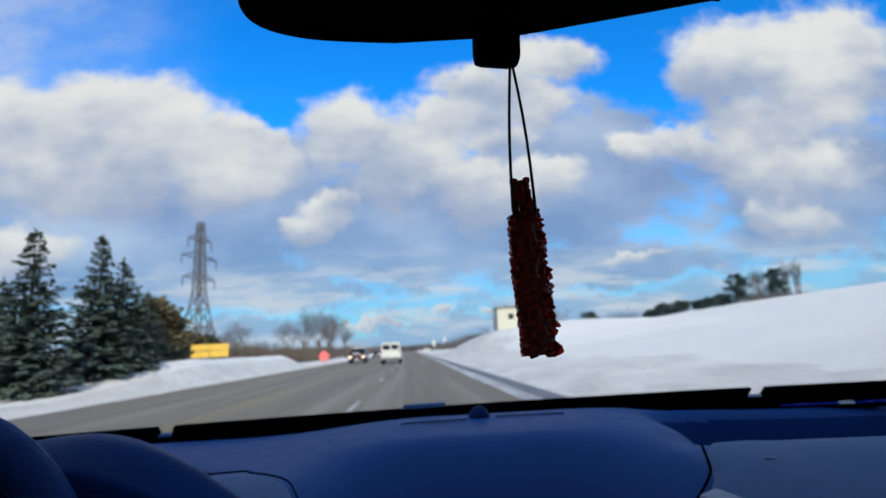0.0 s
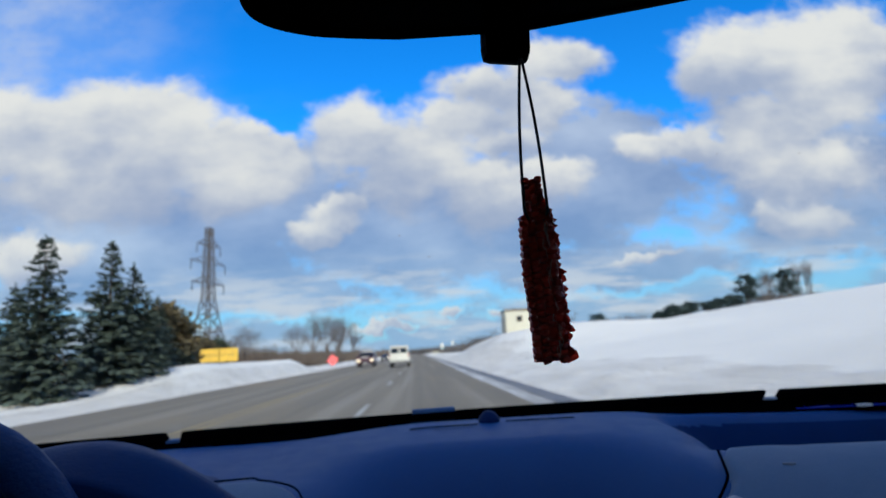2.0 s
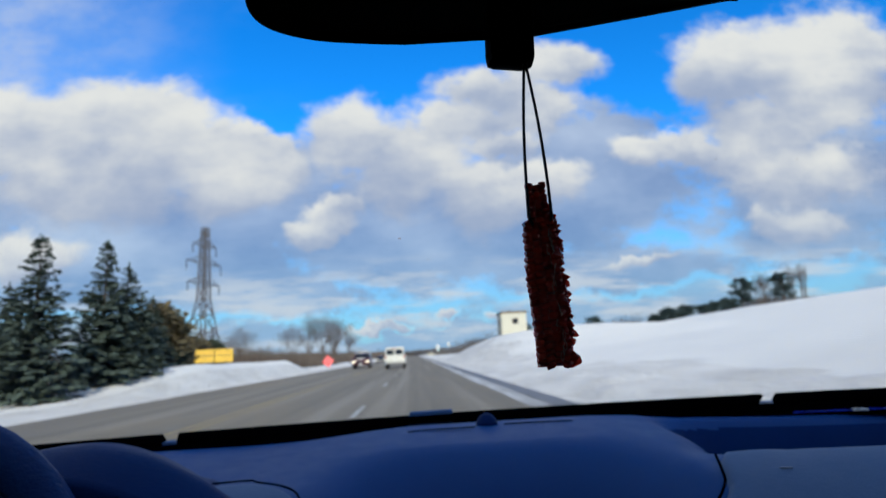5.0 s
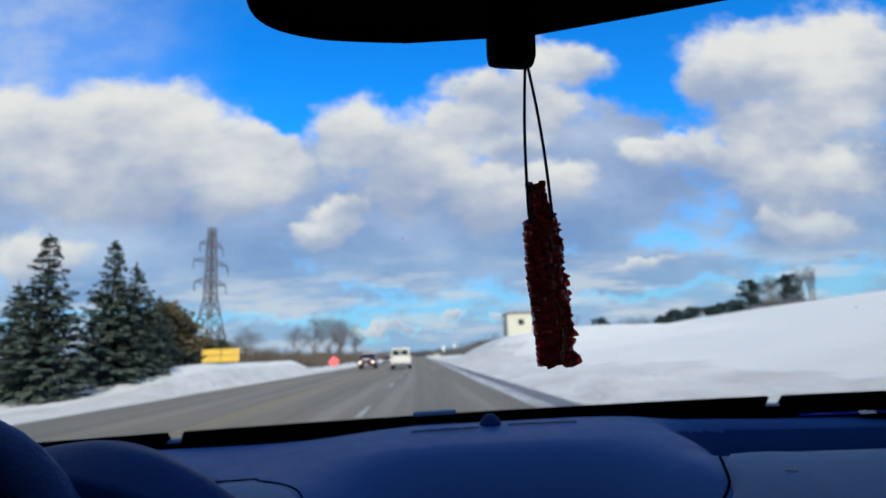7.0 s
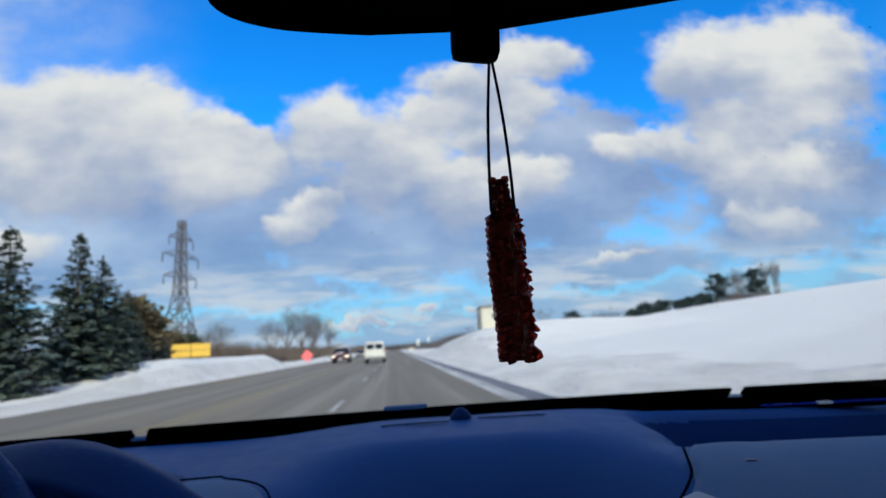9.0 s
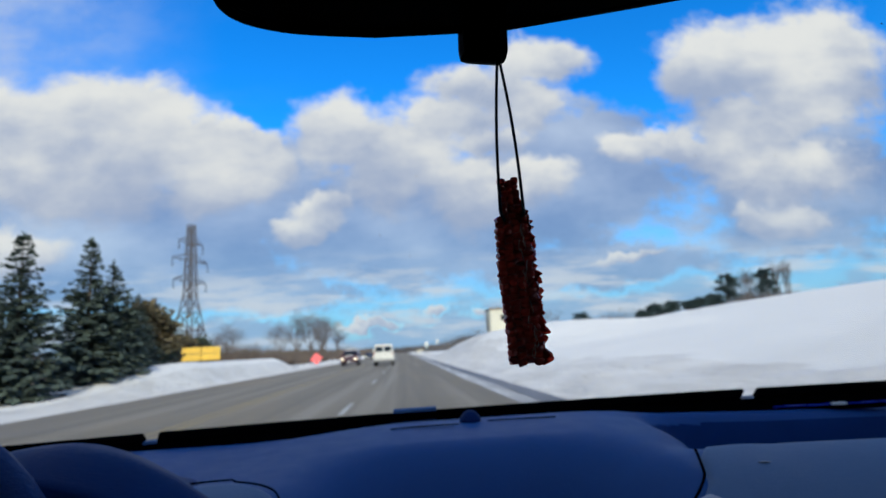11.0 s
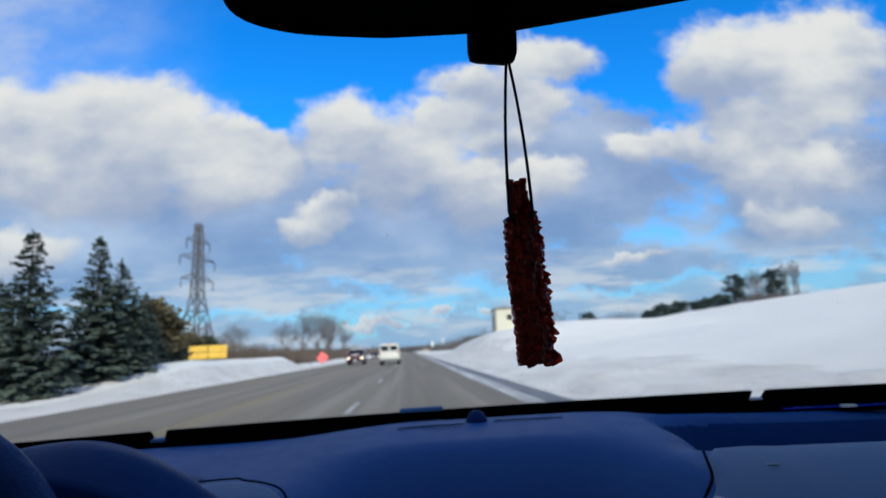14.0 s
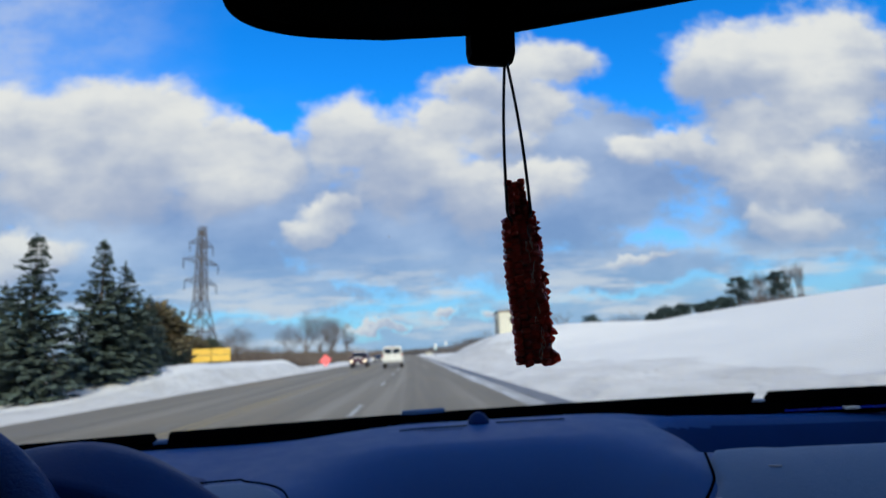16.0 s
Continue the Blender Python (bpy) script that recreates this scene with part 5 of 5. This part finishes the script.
for j in range(7):
    row = []
    for i in range(13):
        x = -0.69 + 1.46 * i / 12
        y, z = base_edge(x)
        k = j / 6
        xx = x * (1 - k) + (CX + (x - CX) * 0.80) * k
        row.append(bm.verts.new((xx, (y + 0.012) * (1 - k) + (0.297 - 0.06 * (x - CX) ** 2) * k, (z - 0.01) * (1 - k) + 1.462 * k + 0.02 * math.sin(math.pi * k))))
    glass_rows.append(row)
for a, b in zip(glass_rows[:-1], glass_rows[1:]):
    for i in range(12):
        bm.faces.new((a[i], a[i + 1], b[i + 1], b[i]))
pane = part("windscreen", bm, WINDSCREEN, car, "clear windscreen", True)
pane.visible_shadow = False

random.seed(77)
bm = bmesh.new()
for k in range(46):
    i, j = random.uniform(0.3, 11.7), random.uniform(0.4, 5.6)
    a, b = int(i), int(j)
    n = pane.data.vertices
    idx = lambda jj, ii: n[jj * 13 + ii].co
    q = (idx(b, a) * (1 - i + a) + idx(b, a + 1) * (i - a)) * (1 - j + b) + (idx(b + 1, a) * (1 - i + a) + idx(b + 1, a + 1) * (i - a)) * (j - b)
    r = random.uniform(0.0003, 0.0008)
    bmesh.ops.create_circle(bm, cap_ends=True, radius=r, segments=7, matrix=Matrix.Translation(q + Vector((0, -0.003, -0.002))) @ pose(0, 0, 0, 35, 0, random.uniform(0, 90)) @ Matrix.Diagonal((1, random.uniform(1, 2.2), 1, 1)))
part("dirt", bm, RUST_BOX, pane, "specks of dried dirt on the glass")["kind"] = "stuff"

# inside mirror


def mirror_outline(count=96):
    """Rim of the mirror in its own plane: round ends, a lower edge that climbs towards the passenger."""
    out = []
    for k in range(count):
        t = 2 * math.pi * k / count
        c, s = math.cos(t), math.sin(t)
        x = 0.006 + 0.1215 * math.copysign(abs(c) ** 0.28, c)
        half = abs(s) ** 0.36
        low = -0.0535 + 0.045 * max(0.0, x + 0.085) + 0.20 * math.hypot(max(0.0, x + 0.022), 0.006) - 0.0012
        out.append((x, 0.022 + (half - 1) * 0.038 if s > 0 else -0.016 + (low + 0.016) * half))
    return out


def mirror():
    m = pose(0.042, 0.236, 1.4300, 0, -2.0, 12)
    rim = mirror_outline()
    bm = bmesh.new()
    rings = []
    for y, k in ((-0.0085, 0.90), (-0.0105, 0.93), (-0.0105, 0.975), (-0.0075, 1.0), (-0.003, 0.985), (0.004, 0.93), (0.014, 0.80), (0.024, 0.60), (0.030, 0.35)):
        kx = 1 - (1 - k) * 0.32
        rings.append([bm.verts.new(m @ Vector((0.006 + (x - 0.006) * kx, y, -0.016 + (z + 0.016) * k + 0.66 * max(0.0, y + 0.0075)))) for x, z in rim])
    for a, b in zip(rings[:-1], rings[1:]):
        for i in range(len(a)):
            bm.faces.new((a[i], a[(i + 1) % len(a)], b[(i + 1) % len(a)], b[i]))
    bm.faces.new(rings[0])
    bm.faces.new(rings[-1])
    body = part("inside_mirror", bm, MIRROR_BLACK, car, "black inside mirror", True)
    bm = bmesh.new()
    face = [bm.verts.new(m @ Vector((0.006 + (x - 0.006) * 0.967, -0.0090, -0.016 + (z + 0.016) * 0.895))) for x, z in rim]
    back = [bm.verts.new(m @ Vector((0.006 + (x - 0.006) * 0.967, -0.0082, -0.016 + (z + 0.016) * 0.895))) for x, z in rim]
    bm.faces.new(face)
    bm.faces.new(back[::-1])
    for i in range(len(face)):
        k = (i + 1) % len(face)
        bm.faces.new((face[i], back[i], back[k], face[k]))
    part("mirror_glass", bm, MIRROR_GLASS, body, "mirror glass with its dark green reflection put into the colour")
    bm = boxes([((0, 0, 0), (0.0222, 0.012, 0.036))], 0.0048)
    for vert in bm.verts:
        vert.co.x *= 1 - 0.8 * max(0.0, -vert.co.z - 0.004)
    bmesh.ops.transform(bm, matrix=pose(0.0430, 0.230, 1.3890, 0, 2, 6), verts=bm.verts)
    part("dip_lever", bm, MIRROR_BLACK, body, "black dipping tab under the mirror")
    piece("stalk", *rods([[(m @ Vector((0, 0.024, 0.0)), 0.012), ((0.045, 0.30, 1.455), 0.010)]], 10), MIRROR_BLACK, body)


mirror()


def bead_mesh(seed):
    """One kernel-shaped bead: a rounded block with a flat outer face."""
    random.seed(seed)
    bm = boxes([((0, 0, 0), (1.0, 1.0, 1.0))], 0.42)
    for vert in bm.verts:
        vert.co += noise.noise_vector(vert.co * 1.3 + Vector((seed * 3.1, 0, 0))) * 0.20
    me = bpy.data.meshes.new("bead")
    bm.to_mesh(me)
    bm.free()
    me.materials.append(RED_BEAD)
    return me


def chip_mesh(seed):
    """One cupped flake with a pointed tip, along +x, about one unit long."""
    random.seed(seed)
    outline = [(-0.15, -0.34), (0.30, -0.46), (random.uniform(0.60, 0.86), random.uniform(-0.36, -0.14)), (random.uniform(0.8, 1.05), random.uniform(-0.18, 0.18)), (random.uniform(0.58, 0.80), random.uniform(0.18, 0.40)), (0.25, 0.46), (-0.15, 0.34)]
    verts, faces = [], []
    for z in (0.0, -0.14):
        verts += [(x, y, z + 0.7 * y * y - 0.12 * x * x) for x, y in outline]
        verts.append((0.30, 0.0, z - 0.05))
    n = len(outline)
    for i in range(n):
        k = (i + 1) % n
        faces += [(i, k, n), (n + 1 + k, n + 1 + i, 2 * n + 1), (i, n + 1 + i, n + 1 + k, k)]
    return mesh_of("chip", verts, faces, RED_CHIP)


def charm():
    """A long slab of red kernel-like beads with pointed flakes down one side, on a doubled cord."""
    root, top, bottom = Vector(CHARM_ROOT), Vector(CHARM_TOP), Vector(CHARM_BOTTOM)
    t = thing("hanging_charm", Matrix.Translation(bottom), "dark red spiky charm hanging on a cord from the mirror", "charm")
    ax = (bottom - top).normalized()
    across = Vector((1, 0, 0))
    across = (across - ax * across.dot(ax)).normalized()
    deep = across.cross(ax)
    if deep.y < 0:
        deep = -deep
    length = (bottom - top).length
    turn = Matrix((across, deep, -ax)).transposed().to_4x4()
    random.seed(21)

    def edges(f):
        """Left and right side of the beaded slab, from its axis."""
        neck = float(smoothstep(f, 0.17, 0.23))
        return -0.0044 - 0.0030 * neck + 0.0004 * math.sin(9 * f), 0.0034 + 0.0022 * neck + 0.0008 * f

    rows = 29
    core = bmesh.new()
    for j in range(rows):
        f = (j + 0.5) / rows
        a, b = edges(f)
        bmesh.ops.create_cube(core, size=1.0, matrix=Matrix.Translation(top + ax * length * f - bottom) @ turn @ Matrix.Translation(((a + b) / 2, 0, 0)) @ Matrix.Diagonal((b - a - 0.0022, 0.0050, length / rows * 1.02, 1)))
    part("core", core, RED_BEAD, t, "dark red inner core")
    beads = [bead_mesh(k) for k in range(6)]
    for j in range(rows):
        f = (j + 0.5) / rows
        a, b = edges(f)
        cols = 4 if f > 0.2 else 3
        for i in range(cols):
            w = (b - a) / cols
            at = top + ax * (length * f + 0.0013 * (i % 2 - 0.5) + random.gauss(0, 0.00034)) - bottom + across * (a + w * (i + 0.5)) - deep * (0.0026 + 0.0008 * math.sin(math.pi * (i + 0.5) / cols) + random.gauss(0, 0.0003))
            ob = new("bead", random.choice(beads))
            ob.parent = t
            ob.matrix_basis = Matrix.Translation(at) @ turn @ pose(0, 0, 0, *(random.uniform(-16, 16) for _ in range(3))) @ Matrix.Diagonal((w * random.uniform(1.05, 1.25), 0.0042 * random.uniform(0.9, 1.3), length / rows * random.uniform(1.05, 1.30), 1))
    chips = [chip_mesh(k) for k in range(7)]
    for j in range(118):
        f = 0.13 + 0.865 * ((j * 0.618034) % 1.0)
        a, b = edges(f)
        k = random.random()
        at = top + ax * length * f - bottom + across * (b - 0.0035 + 0.0036 * k) - deep * (0.0042 - 0.0058 * k)
        long = random.uniform(0.0028, 0.0054) * (1.25 if random.random() < 0.14 else 1.0)
        heading = Matrix.Rotation(math.radians(random.uniform(-28, 42)), 4, "Y")
        ob = new("chip", random.choice(chips))
        ob.parent = t
        ob.matrix_basis = Matrix.Translation(at) @ turn @ heading @ pose(0, 0, 0, 90 + random.uniform(-28, 28), random.uniform(-12, 12), -35 * (1 - k) + random.uniform(-10, 10)) @ Matrix.Diagonal((long, long * random.uniform(0.7, 1.25), long * 0.8, 1))
    # Lit flake edges drawn as thin rods in a pale colour.
    glints = []
    for j in range(30):
        f = random.uniform(0.18, 0.95)
        a, b = edges(f)
        p = top + ax * length * f - bottom + across * (b - random.uniform(0.0022, 0.0052)) - deep * 0.0062
        path = []
        for k in range(5):
            path.append((p + ax * 0.0011 * k + across * random.uniform(-0.0005, 0.0006), 0.00010))
        glints.append(path)
    piece("thread", *rods(glints, 4), LIT_EDGE, t, "pale broken thread between the flakes")["kind"] = "stuff"
    left, right = top - across * 0.0050 + ax * 0.0130, top + across * 0.0044 + ax * 0.0140
    for end, bow in ((left, -0.0010), (right, 0.0012)):
        path = []
        for k in range(13):
            u = k / 12
            path.append((root.lerp(end, u) + Vector((0, 0, 0.004 * (1 - u))) + across * bow * math.sin(math.pi * u) - deep * (0.0058 * u) - bottom, 0.00068))
        hook = path[-1][0]
        path += [(hook + ax * 0.0022 - across * bow * 0.6, 0.00060), (hook + ax * 0.0042 - across * bow * 2.2 + deep * 0.002, 0.00055)]
        piece("cord", *rods([path], 8), CORD, t, "thin dark cord", True)


RED_BEAD = material("red_beads", (0.95, 0.085, 0.045), 0.28, second=(0.40, 0.018, 0.012), scale=150, amount=0.5, spec=0.5, random_tint=0.9)
RED_CHIP = material("red_chips", (0.95, 0.080, 0.040), 0.25, second=(0.55, 0.026, 0.014), scale=160, amount=0.6, spec=0.35, random_tint=0.5)
LIT_EDGE = material("lit_edge_pale", (0.62, 0.42, 0.36), 0.5, scale=300)
for chip_mat, k in ((RED_CHIP, 0.40), (RED_BEAD, 0.05)):
    chip_mat.node_tree.nodes["Principled BSDF"].inputs["Transmission Weight"].default_value = k
CHARM_ROOT, CHARM_TOP, CHARM_BOTTOM = (0.0486, 0.2285, 1.3705), (0.0470, 0.2225, 1.3127), (0.0490, 0.2225, 1.2396)
charm()


# ---------- crossing behind: span wire, signals, poles, hydrant, fence ----------


def letters(text, size, m, mt, parent, name="lettering"):
    cu = bpy.data.curves.new(name, "FONT")
    cu.body, cu.size, cu.align_x, cu.align_y, cu.extrude = text, size, "CENTER", "CENTER", 0.002
    tmp = bpy.data.objects.new(name, cu)
    me = bpy.data.meshes.new_from_object(tmp)
    bpy.data.objects.remove(tmp)
    me.materials.clear()
    me.materials.append(mt)
    ob = new(name, me)
    ob.parent = parent
    ob.matrix_basis = m
    return ob


SPAN_L, SPAN_R = Vector((-24.0, -103.0, 7.9)), Vector((8.3, -99.2, 8.3))


def span(x):
    k = (x - SPAN_L.x) / (SPAN_R.x - SPAN_L.x)
    p = SPAN_L.lerp(SPAN_R, k)
    p.z -= 2.2 * 4 * k * (1 - k) * 0.55
    return p


wire = tagged(piece("span_wire", *rods([[(span(SPAN_L.x + (SPAN_R.x - SPAN_L.x) * i / 40), 0.014) for i in range(41)]], 6), BLACK),
              "black span wire that carries the traffic signals", "wire")


def signal_head(parent, x, z, front):
    """One yellow signal housing with visor and dark lens; front: which way it faces (-1 towards oncoming eyes)."""
    head = part("signal_head", boxes([((x, 0, z), (0.34, 0.22, 0.34))], 0.03), SIGNAL_YELLOW, parent)
    v, f = lathe([(0.0, 0.115), (0.02, 0.11)], 18, "y")
    piece("lens", [(a + x, front * (0.115 + b), c + z) for a, b, c in v], f, LENS_OFF, head, "dark unlit lens")
    arc = [(math.cos(a) * 0.14, math.sin(a) * 0.14) for a in np.linspace(-0.35, math.pi + 0.35, 16)]
    verts, faces = [], []
    for (c, s) in arc:
        for r, y in ((1.0, 0.11), (1.0, 0.34), (0.93, 0.34), (0.93, 0.11)):
            verts.append((x + c * r, front * (y if s > 0.05 or y < 0.2 else 0.22), z + s * r))
    for i in range(len(arc) - 1):
        for k in range(4):
            a, b = i * 4 + k, i * 4 + (k + 1) % 4
            faces.append((a, b, b + 4, a + 4))
    piece("visor", verts, faces, SIGNAL_YELLOW, head)


def signal(x, front, label):
    p = span(x)
    t = thing("traffic_signal", Matrix.Translation(p), label, "traffic signal", "signals on the span wire")
    piece("hanger", *rods([[((0, 0, 0.03), 0.03), ((0, 0, -0.32), 0.03)], [((-0.42, 0, -0.32), 0.025), ((0.42, 0, -0.32), 0.025)], [((-0.40, 0, -0.76), 0.025), ((0.40, 0, -0.76), 0.025)]], 8), SIGNAL_YELLOW, t)
    loop = [(Vector((-0.35 + 0.16 * math.cos(a), 0, -0.10 + 0.2 * math.sin(a))), 0.012) for a in np.linspace(0, 6.28, 17)]
    piece("cable_loop", *rods([loop], 5), BLACK, t)
    for dx, dz in ((-0.30, -0.54), (0.30, -0.54), (0.0, -0.98)):
        signal_head(t, dx, dz, front)


for x, front, label in ((-9.6, 1, "yellow three-lamp traffic signal seen from behind on the wire"), (-4.6, 1, "yellow three-lamp traffic signal seen from behind on the wire"),
                        (-2.05, -1, "yellow three-lamp traffic signal with dark lenses on the wire"), (2.6, -1, "yellow three-lamp traffic signal with dark lenses on the wire")):
    signal(x, front, label)


def hung_sign(x, front):
    p = span(x)
    t = thing("hanging_sign", Matrix.Translation(p), "white crosswalk sign with black lettering and a red dot" if front else "blank yellow back of a hanging sign", "road sign")
    piece("hanger", *rods([[((0, 0, 0.03), 0.03), ((0, 0, -0.25), 0.03)]], 8), SIGNAL_YELLOW, t)
    part("panel", boxes([((0, 0, -0.65), (0.66, 0.05, 0.80))], 0.012), SIGN_WHITE if front else SIGNAL_YELLOW, t)
    if front:
        for text, size, z in (("CROSSWALK", 0.10, -0.34), ("STOP", 0.19, -0.55), ("ON RED", 0.13, -0.73)):
            letters(text, size, pose(0, -0.030, z, 90, 0, 0), BLACK, t)
        part("rule", boxes([((0, -0.028, -0.42), (0.58, 0.004, 0.012))]), BLACK, t)
        v, f = lathe([(0.0, 0.075), (0.004, 0.074)], 20, "y")
        piece("red_dot", [(a, b - 0.031, c - 0.92) for a, b, c in v], f, RED_PAINT, t)


hung_sign(0.37, True)
hung_sign(-7.1, False)


def pole_right():
    z = float(ground_height(8.3, -99.2))
    t = thing("utility_pole", pose(8.3, -99.2, z - 0.2, 0, -2.5, 0), "tall wooden pole with conduits and a dark metal box", "pole")
    piece("pole", *rods([[((0, 0, 0), 0.17), ((0, 0, 5), 0.15), ((0, 0, 10.6), 0.12)]], 14), POLE_WOOD, t)
    for k in (-0.06, 0.0, 0.06):
        piece("conduit", *rods([[((k, -0.165, 0.3), 0.025), ((k, -0.15, 8.2), 0.025)]], 6), STEEL, t)
    piece("sleeve", *rods([[((0, 0, 0.1), 0.19), ((0, 0, 3.0), 0.185)]], 14), DARK_STEEL, t, "dark sleeve round the foot of the pole")
    part("box", boxes([((0, -0.05, 3.15), (0.62, 0.5, 0.5))], 0.03), DARK_STEEL, t)
    plate = part("control_plate", boxes([((0.05, -0.22, 1.4), (0.26, 0.08, 0.40))], 0.01), SIGN_WHITE, t)
    for k in range(3):
        part("bar", boxes([((0.05, -0.263, 1.28 + 0.1 * k), (0.14, 0.004, 0.03))]), BLACK, plate)
    piece("cable_loop", *rods([[(Vector((-0.3 + 0.2 * math.cos(a), 0, 8.1 + 0.26 * math.sin(a))), 0.014) for a in np.linspace(0, 6.28, 17)]], 5), BLACK, t)


pole_right()
tagged(piece("overhead_wire", *rods([[((8.3, -99.2, 9.2), 0.01), ((30, -97, 8.9), 0.01), ((60, -95, 9.4), 0.01)]], 5), BLACK), "thin overhead wire from the wooden pole", "wire")


def pole_left():
    z = float(ground_height(-11.9, -89.5))
    t = thing("leaning_pole", pose(-11.9, -89.5, z - 0.2, 0, -5, 0), "leaning greenish wooden pole on the snowy verge", "pole")
    piece("pole", *rods([[((0, 0, 0), 0.17), ((0, 0, 6.5), 0.14)]], 12), POLE_GREEN, t)
    piece("collar", *rods([[((0, 0, 4.6), 0.17), ((0, 0, 4.75), 0.17)]], 12), BLACK, t)


pole_left()
for k, (z0, z1, sag) in enumerate(((6.3, 8.2, 1.2), (4.7, 7.2, 1.7), (6.2, 9.4, 0.9))):
    a, b = Vector((-12.4, -89.5, z0)), Vector((-30, -101 + 3 * k, z1))
    tagged(piece("overhead_wire", *rods([[(a.lerp(b, i / 16) - Vector((0, 0, sag * 4 * (i / 16) * (1 - i / 16))), 0.012) for i in range(17)]], 5), BLACK), "sagging black overhead wire to the leaning pole", "wire")


def hydrant():
    z = float(ground_height(-11.4, -99.7))
    t = thing("fire_hydrant", pose(-11.4, -99.7, z - 0.05), "red fire hydrant standing in snow", "hydrant")
    piece("barrel", *lathe([(0, 0.15), (0.05, 0.15), (0.06, 0.11), (0.50, 0.11), (0.52, 0.14), (0.56, 0.14), (0.62, 0.10), (0.68, 0.05), (0.73, 0.03)], 16, "z"), RED_PAINT, t)
    for s in (-1, 1):
        v, f = lathe([(s * 0.09, 0.06), (s * 0.17, 0.06), (s * 0.18, 0.04)], 12, "x")
        piece("outlet_cap", [(x, y, zz + 0.40) for x, y, zz in v], f, RED_PAINT, t)


hydrant()
fence = thing("chain_fence", pose(-19, -65, 0), "low dark wire fence on posts in the snow behind the trees", "fence")
for k in range(24):
    y = -36 + 3.2 * k
    piece("post", *rods([[((0, y, 0), 0.03), ((0, y, 1.45), 0.03)]], 6), DARK_STEEL, fence)
for z in (0.35, 0.75, 1.1, 1.4):
    piece("rail", *rods([[((0, -36, z), 0.010), ((0, 37.6, z), 0.010)]], 4), DARK_STEEL, fence)

# ---------- signs ahead ----------


def city_sign():
    z = float(ground_height(7.5, 196))
    t = thing("town_limit_sign", pose(7.5, 196, z - 0.2, 0, -2, 4) @ Matrix.Diagonal((0.8, 0.8, 0.8, 1)), "white town limit sign above a small teal emblem plate", "road sign")
    part("post", boxes([((0.1, 0.06, 1.9), (0.14, 0.08, 4.6))], 0.01), WOOD_TRIM, t)
    part("panel", boxes([((0, 0, 4.55), (1.24, 0.03, 1.62))], 0.01), SIGN_WHITE, t)
    part("name_bar", boxes([((0, -0.018, 5.05), (0.95, 0.004, 0.20))]), BLACK, t)
    letters("CITY", 0.34, pose(0, -0.018, 4.62, 90, 0, 0), BLACK, t)
    letters("LIMIT", 0.34, pose(0, -0.018, 4.20, 90, 0, 0), BLACK, t)
    part("emblem_plate", boxes([((0.05, 0, 3.22), (0.92, 0.03, 0.96))], 0.01), SIGN_WHITE, t)
    part("emblem", boxes([((0.26, -0.018, 3.22), (0.42, 0.004, 0.80))], 0.001), TEAL, t, "plain teal shape")


city_sign()


def wave_sign():
    z = float(ground_height(9.5, 168))
    t = thing("park_sign", pose(9.5, 168, z - 0.2) @ Matrix.Diagonal((0.8, 0.8, 0.8, 1)), "white sign with a dark blue band on a thin post", "road sign")
    part("post", boxes([((0, 0.04, 2.0), (0.07, 0.05, 4.2))], 0.006), STEEL, t)
    part("panel", boxes([((0, 0, 4.7), (1.0, 0.03, 1.3))], 0.01), SIGN_WHITE, t)
    part("band", boxes([((0, -0.018, 4.8), (1.0, 0.004, 0.24))]), NAVY_CAR, t)


wave_sign()
for x, y, h in ((14.5, 192, 3.6), (12.5, 260, 3.4), (-21, 205, 5.0), (-23, 240, 5.5), (-22, 118, 5.0)):
    tagged(piece("slim_post", *rods([[((x, y, float(ground_height(x, y)) - 0.2), 0.05), ((x, y, float(ground_height(x, y)) + h), 0.04)]], 6), WOOD_TRIM), "slim wooden post standing in the snow", "post")
part_house = thing("far_house", pose(11, 430, 0) @ Matrix.Diagonal((0.55, 0.55, 0.55, 1)), "far pale house with a grey roof near the horizon", "house")
part("wall", boxes([((0, 0, 1.9), (9, 8, 3.8))], 0.05), STUCCO, part_house)
v, f = extruded([(-4.6, 3.8), (4.6, 3.8), (0, 6.6)], -4.9, 4.9)
piece("roof", v, f, ROOF_EDGE, part_house)
part("window", boxes([((-2, -4.02, 2.2), (1.2, 0.06, 1.3))]), CAR_GLASS, part_house)
part("window", boxes([((2, -4.02, 2.2), (1.2, 0.06, 1.3))]), CAR_GLASS, part_house)
boulder = bmesh.new()
bmesh.ops.create_icosphere(boulder, subdivisions=3, radius=0.55)
for vert in boulder.verts:
    vert.co *= 1 + 0.25 * noise.noise(vert.co * 2.2)
    vert.co.z *= 0.55
bx, by = 36.0, 30.0
me = bpy.data.meshes.new("boulder")
boulder.to_mesh(me)
boulder.free()
me.materials.append(ROOF_EDGE)
rock = tagged(new("boulder", me), "dark boulder half buried in the snowy slope", "rock")
rock.location = (bx, by, float(ground_height(bx, by)) + 0.05)
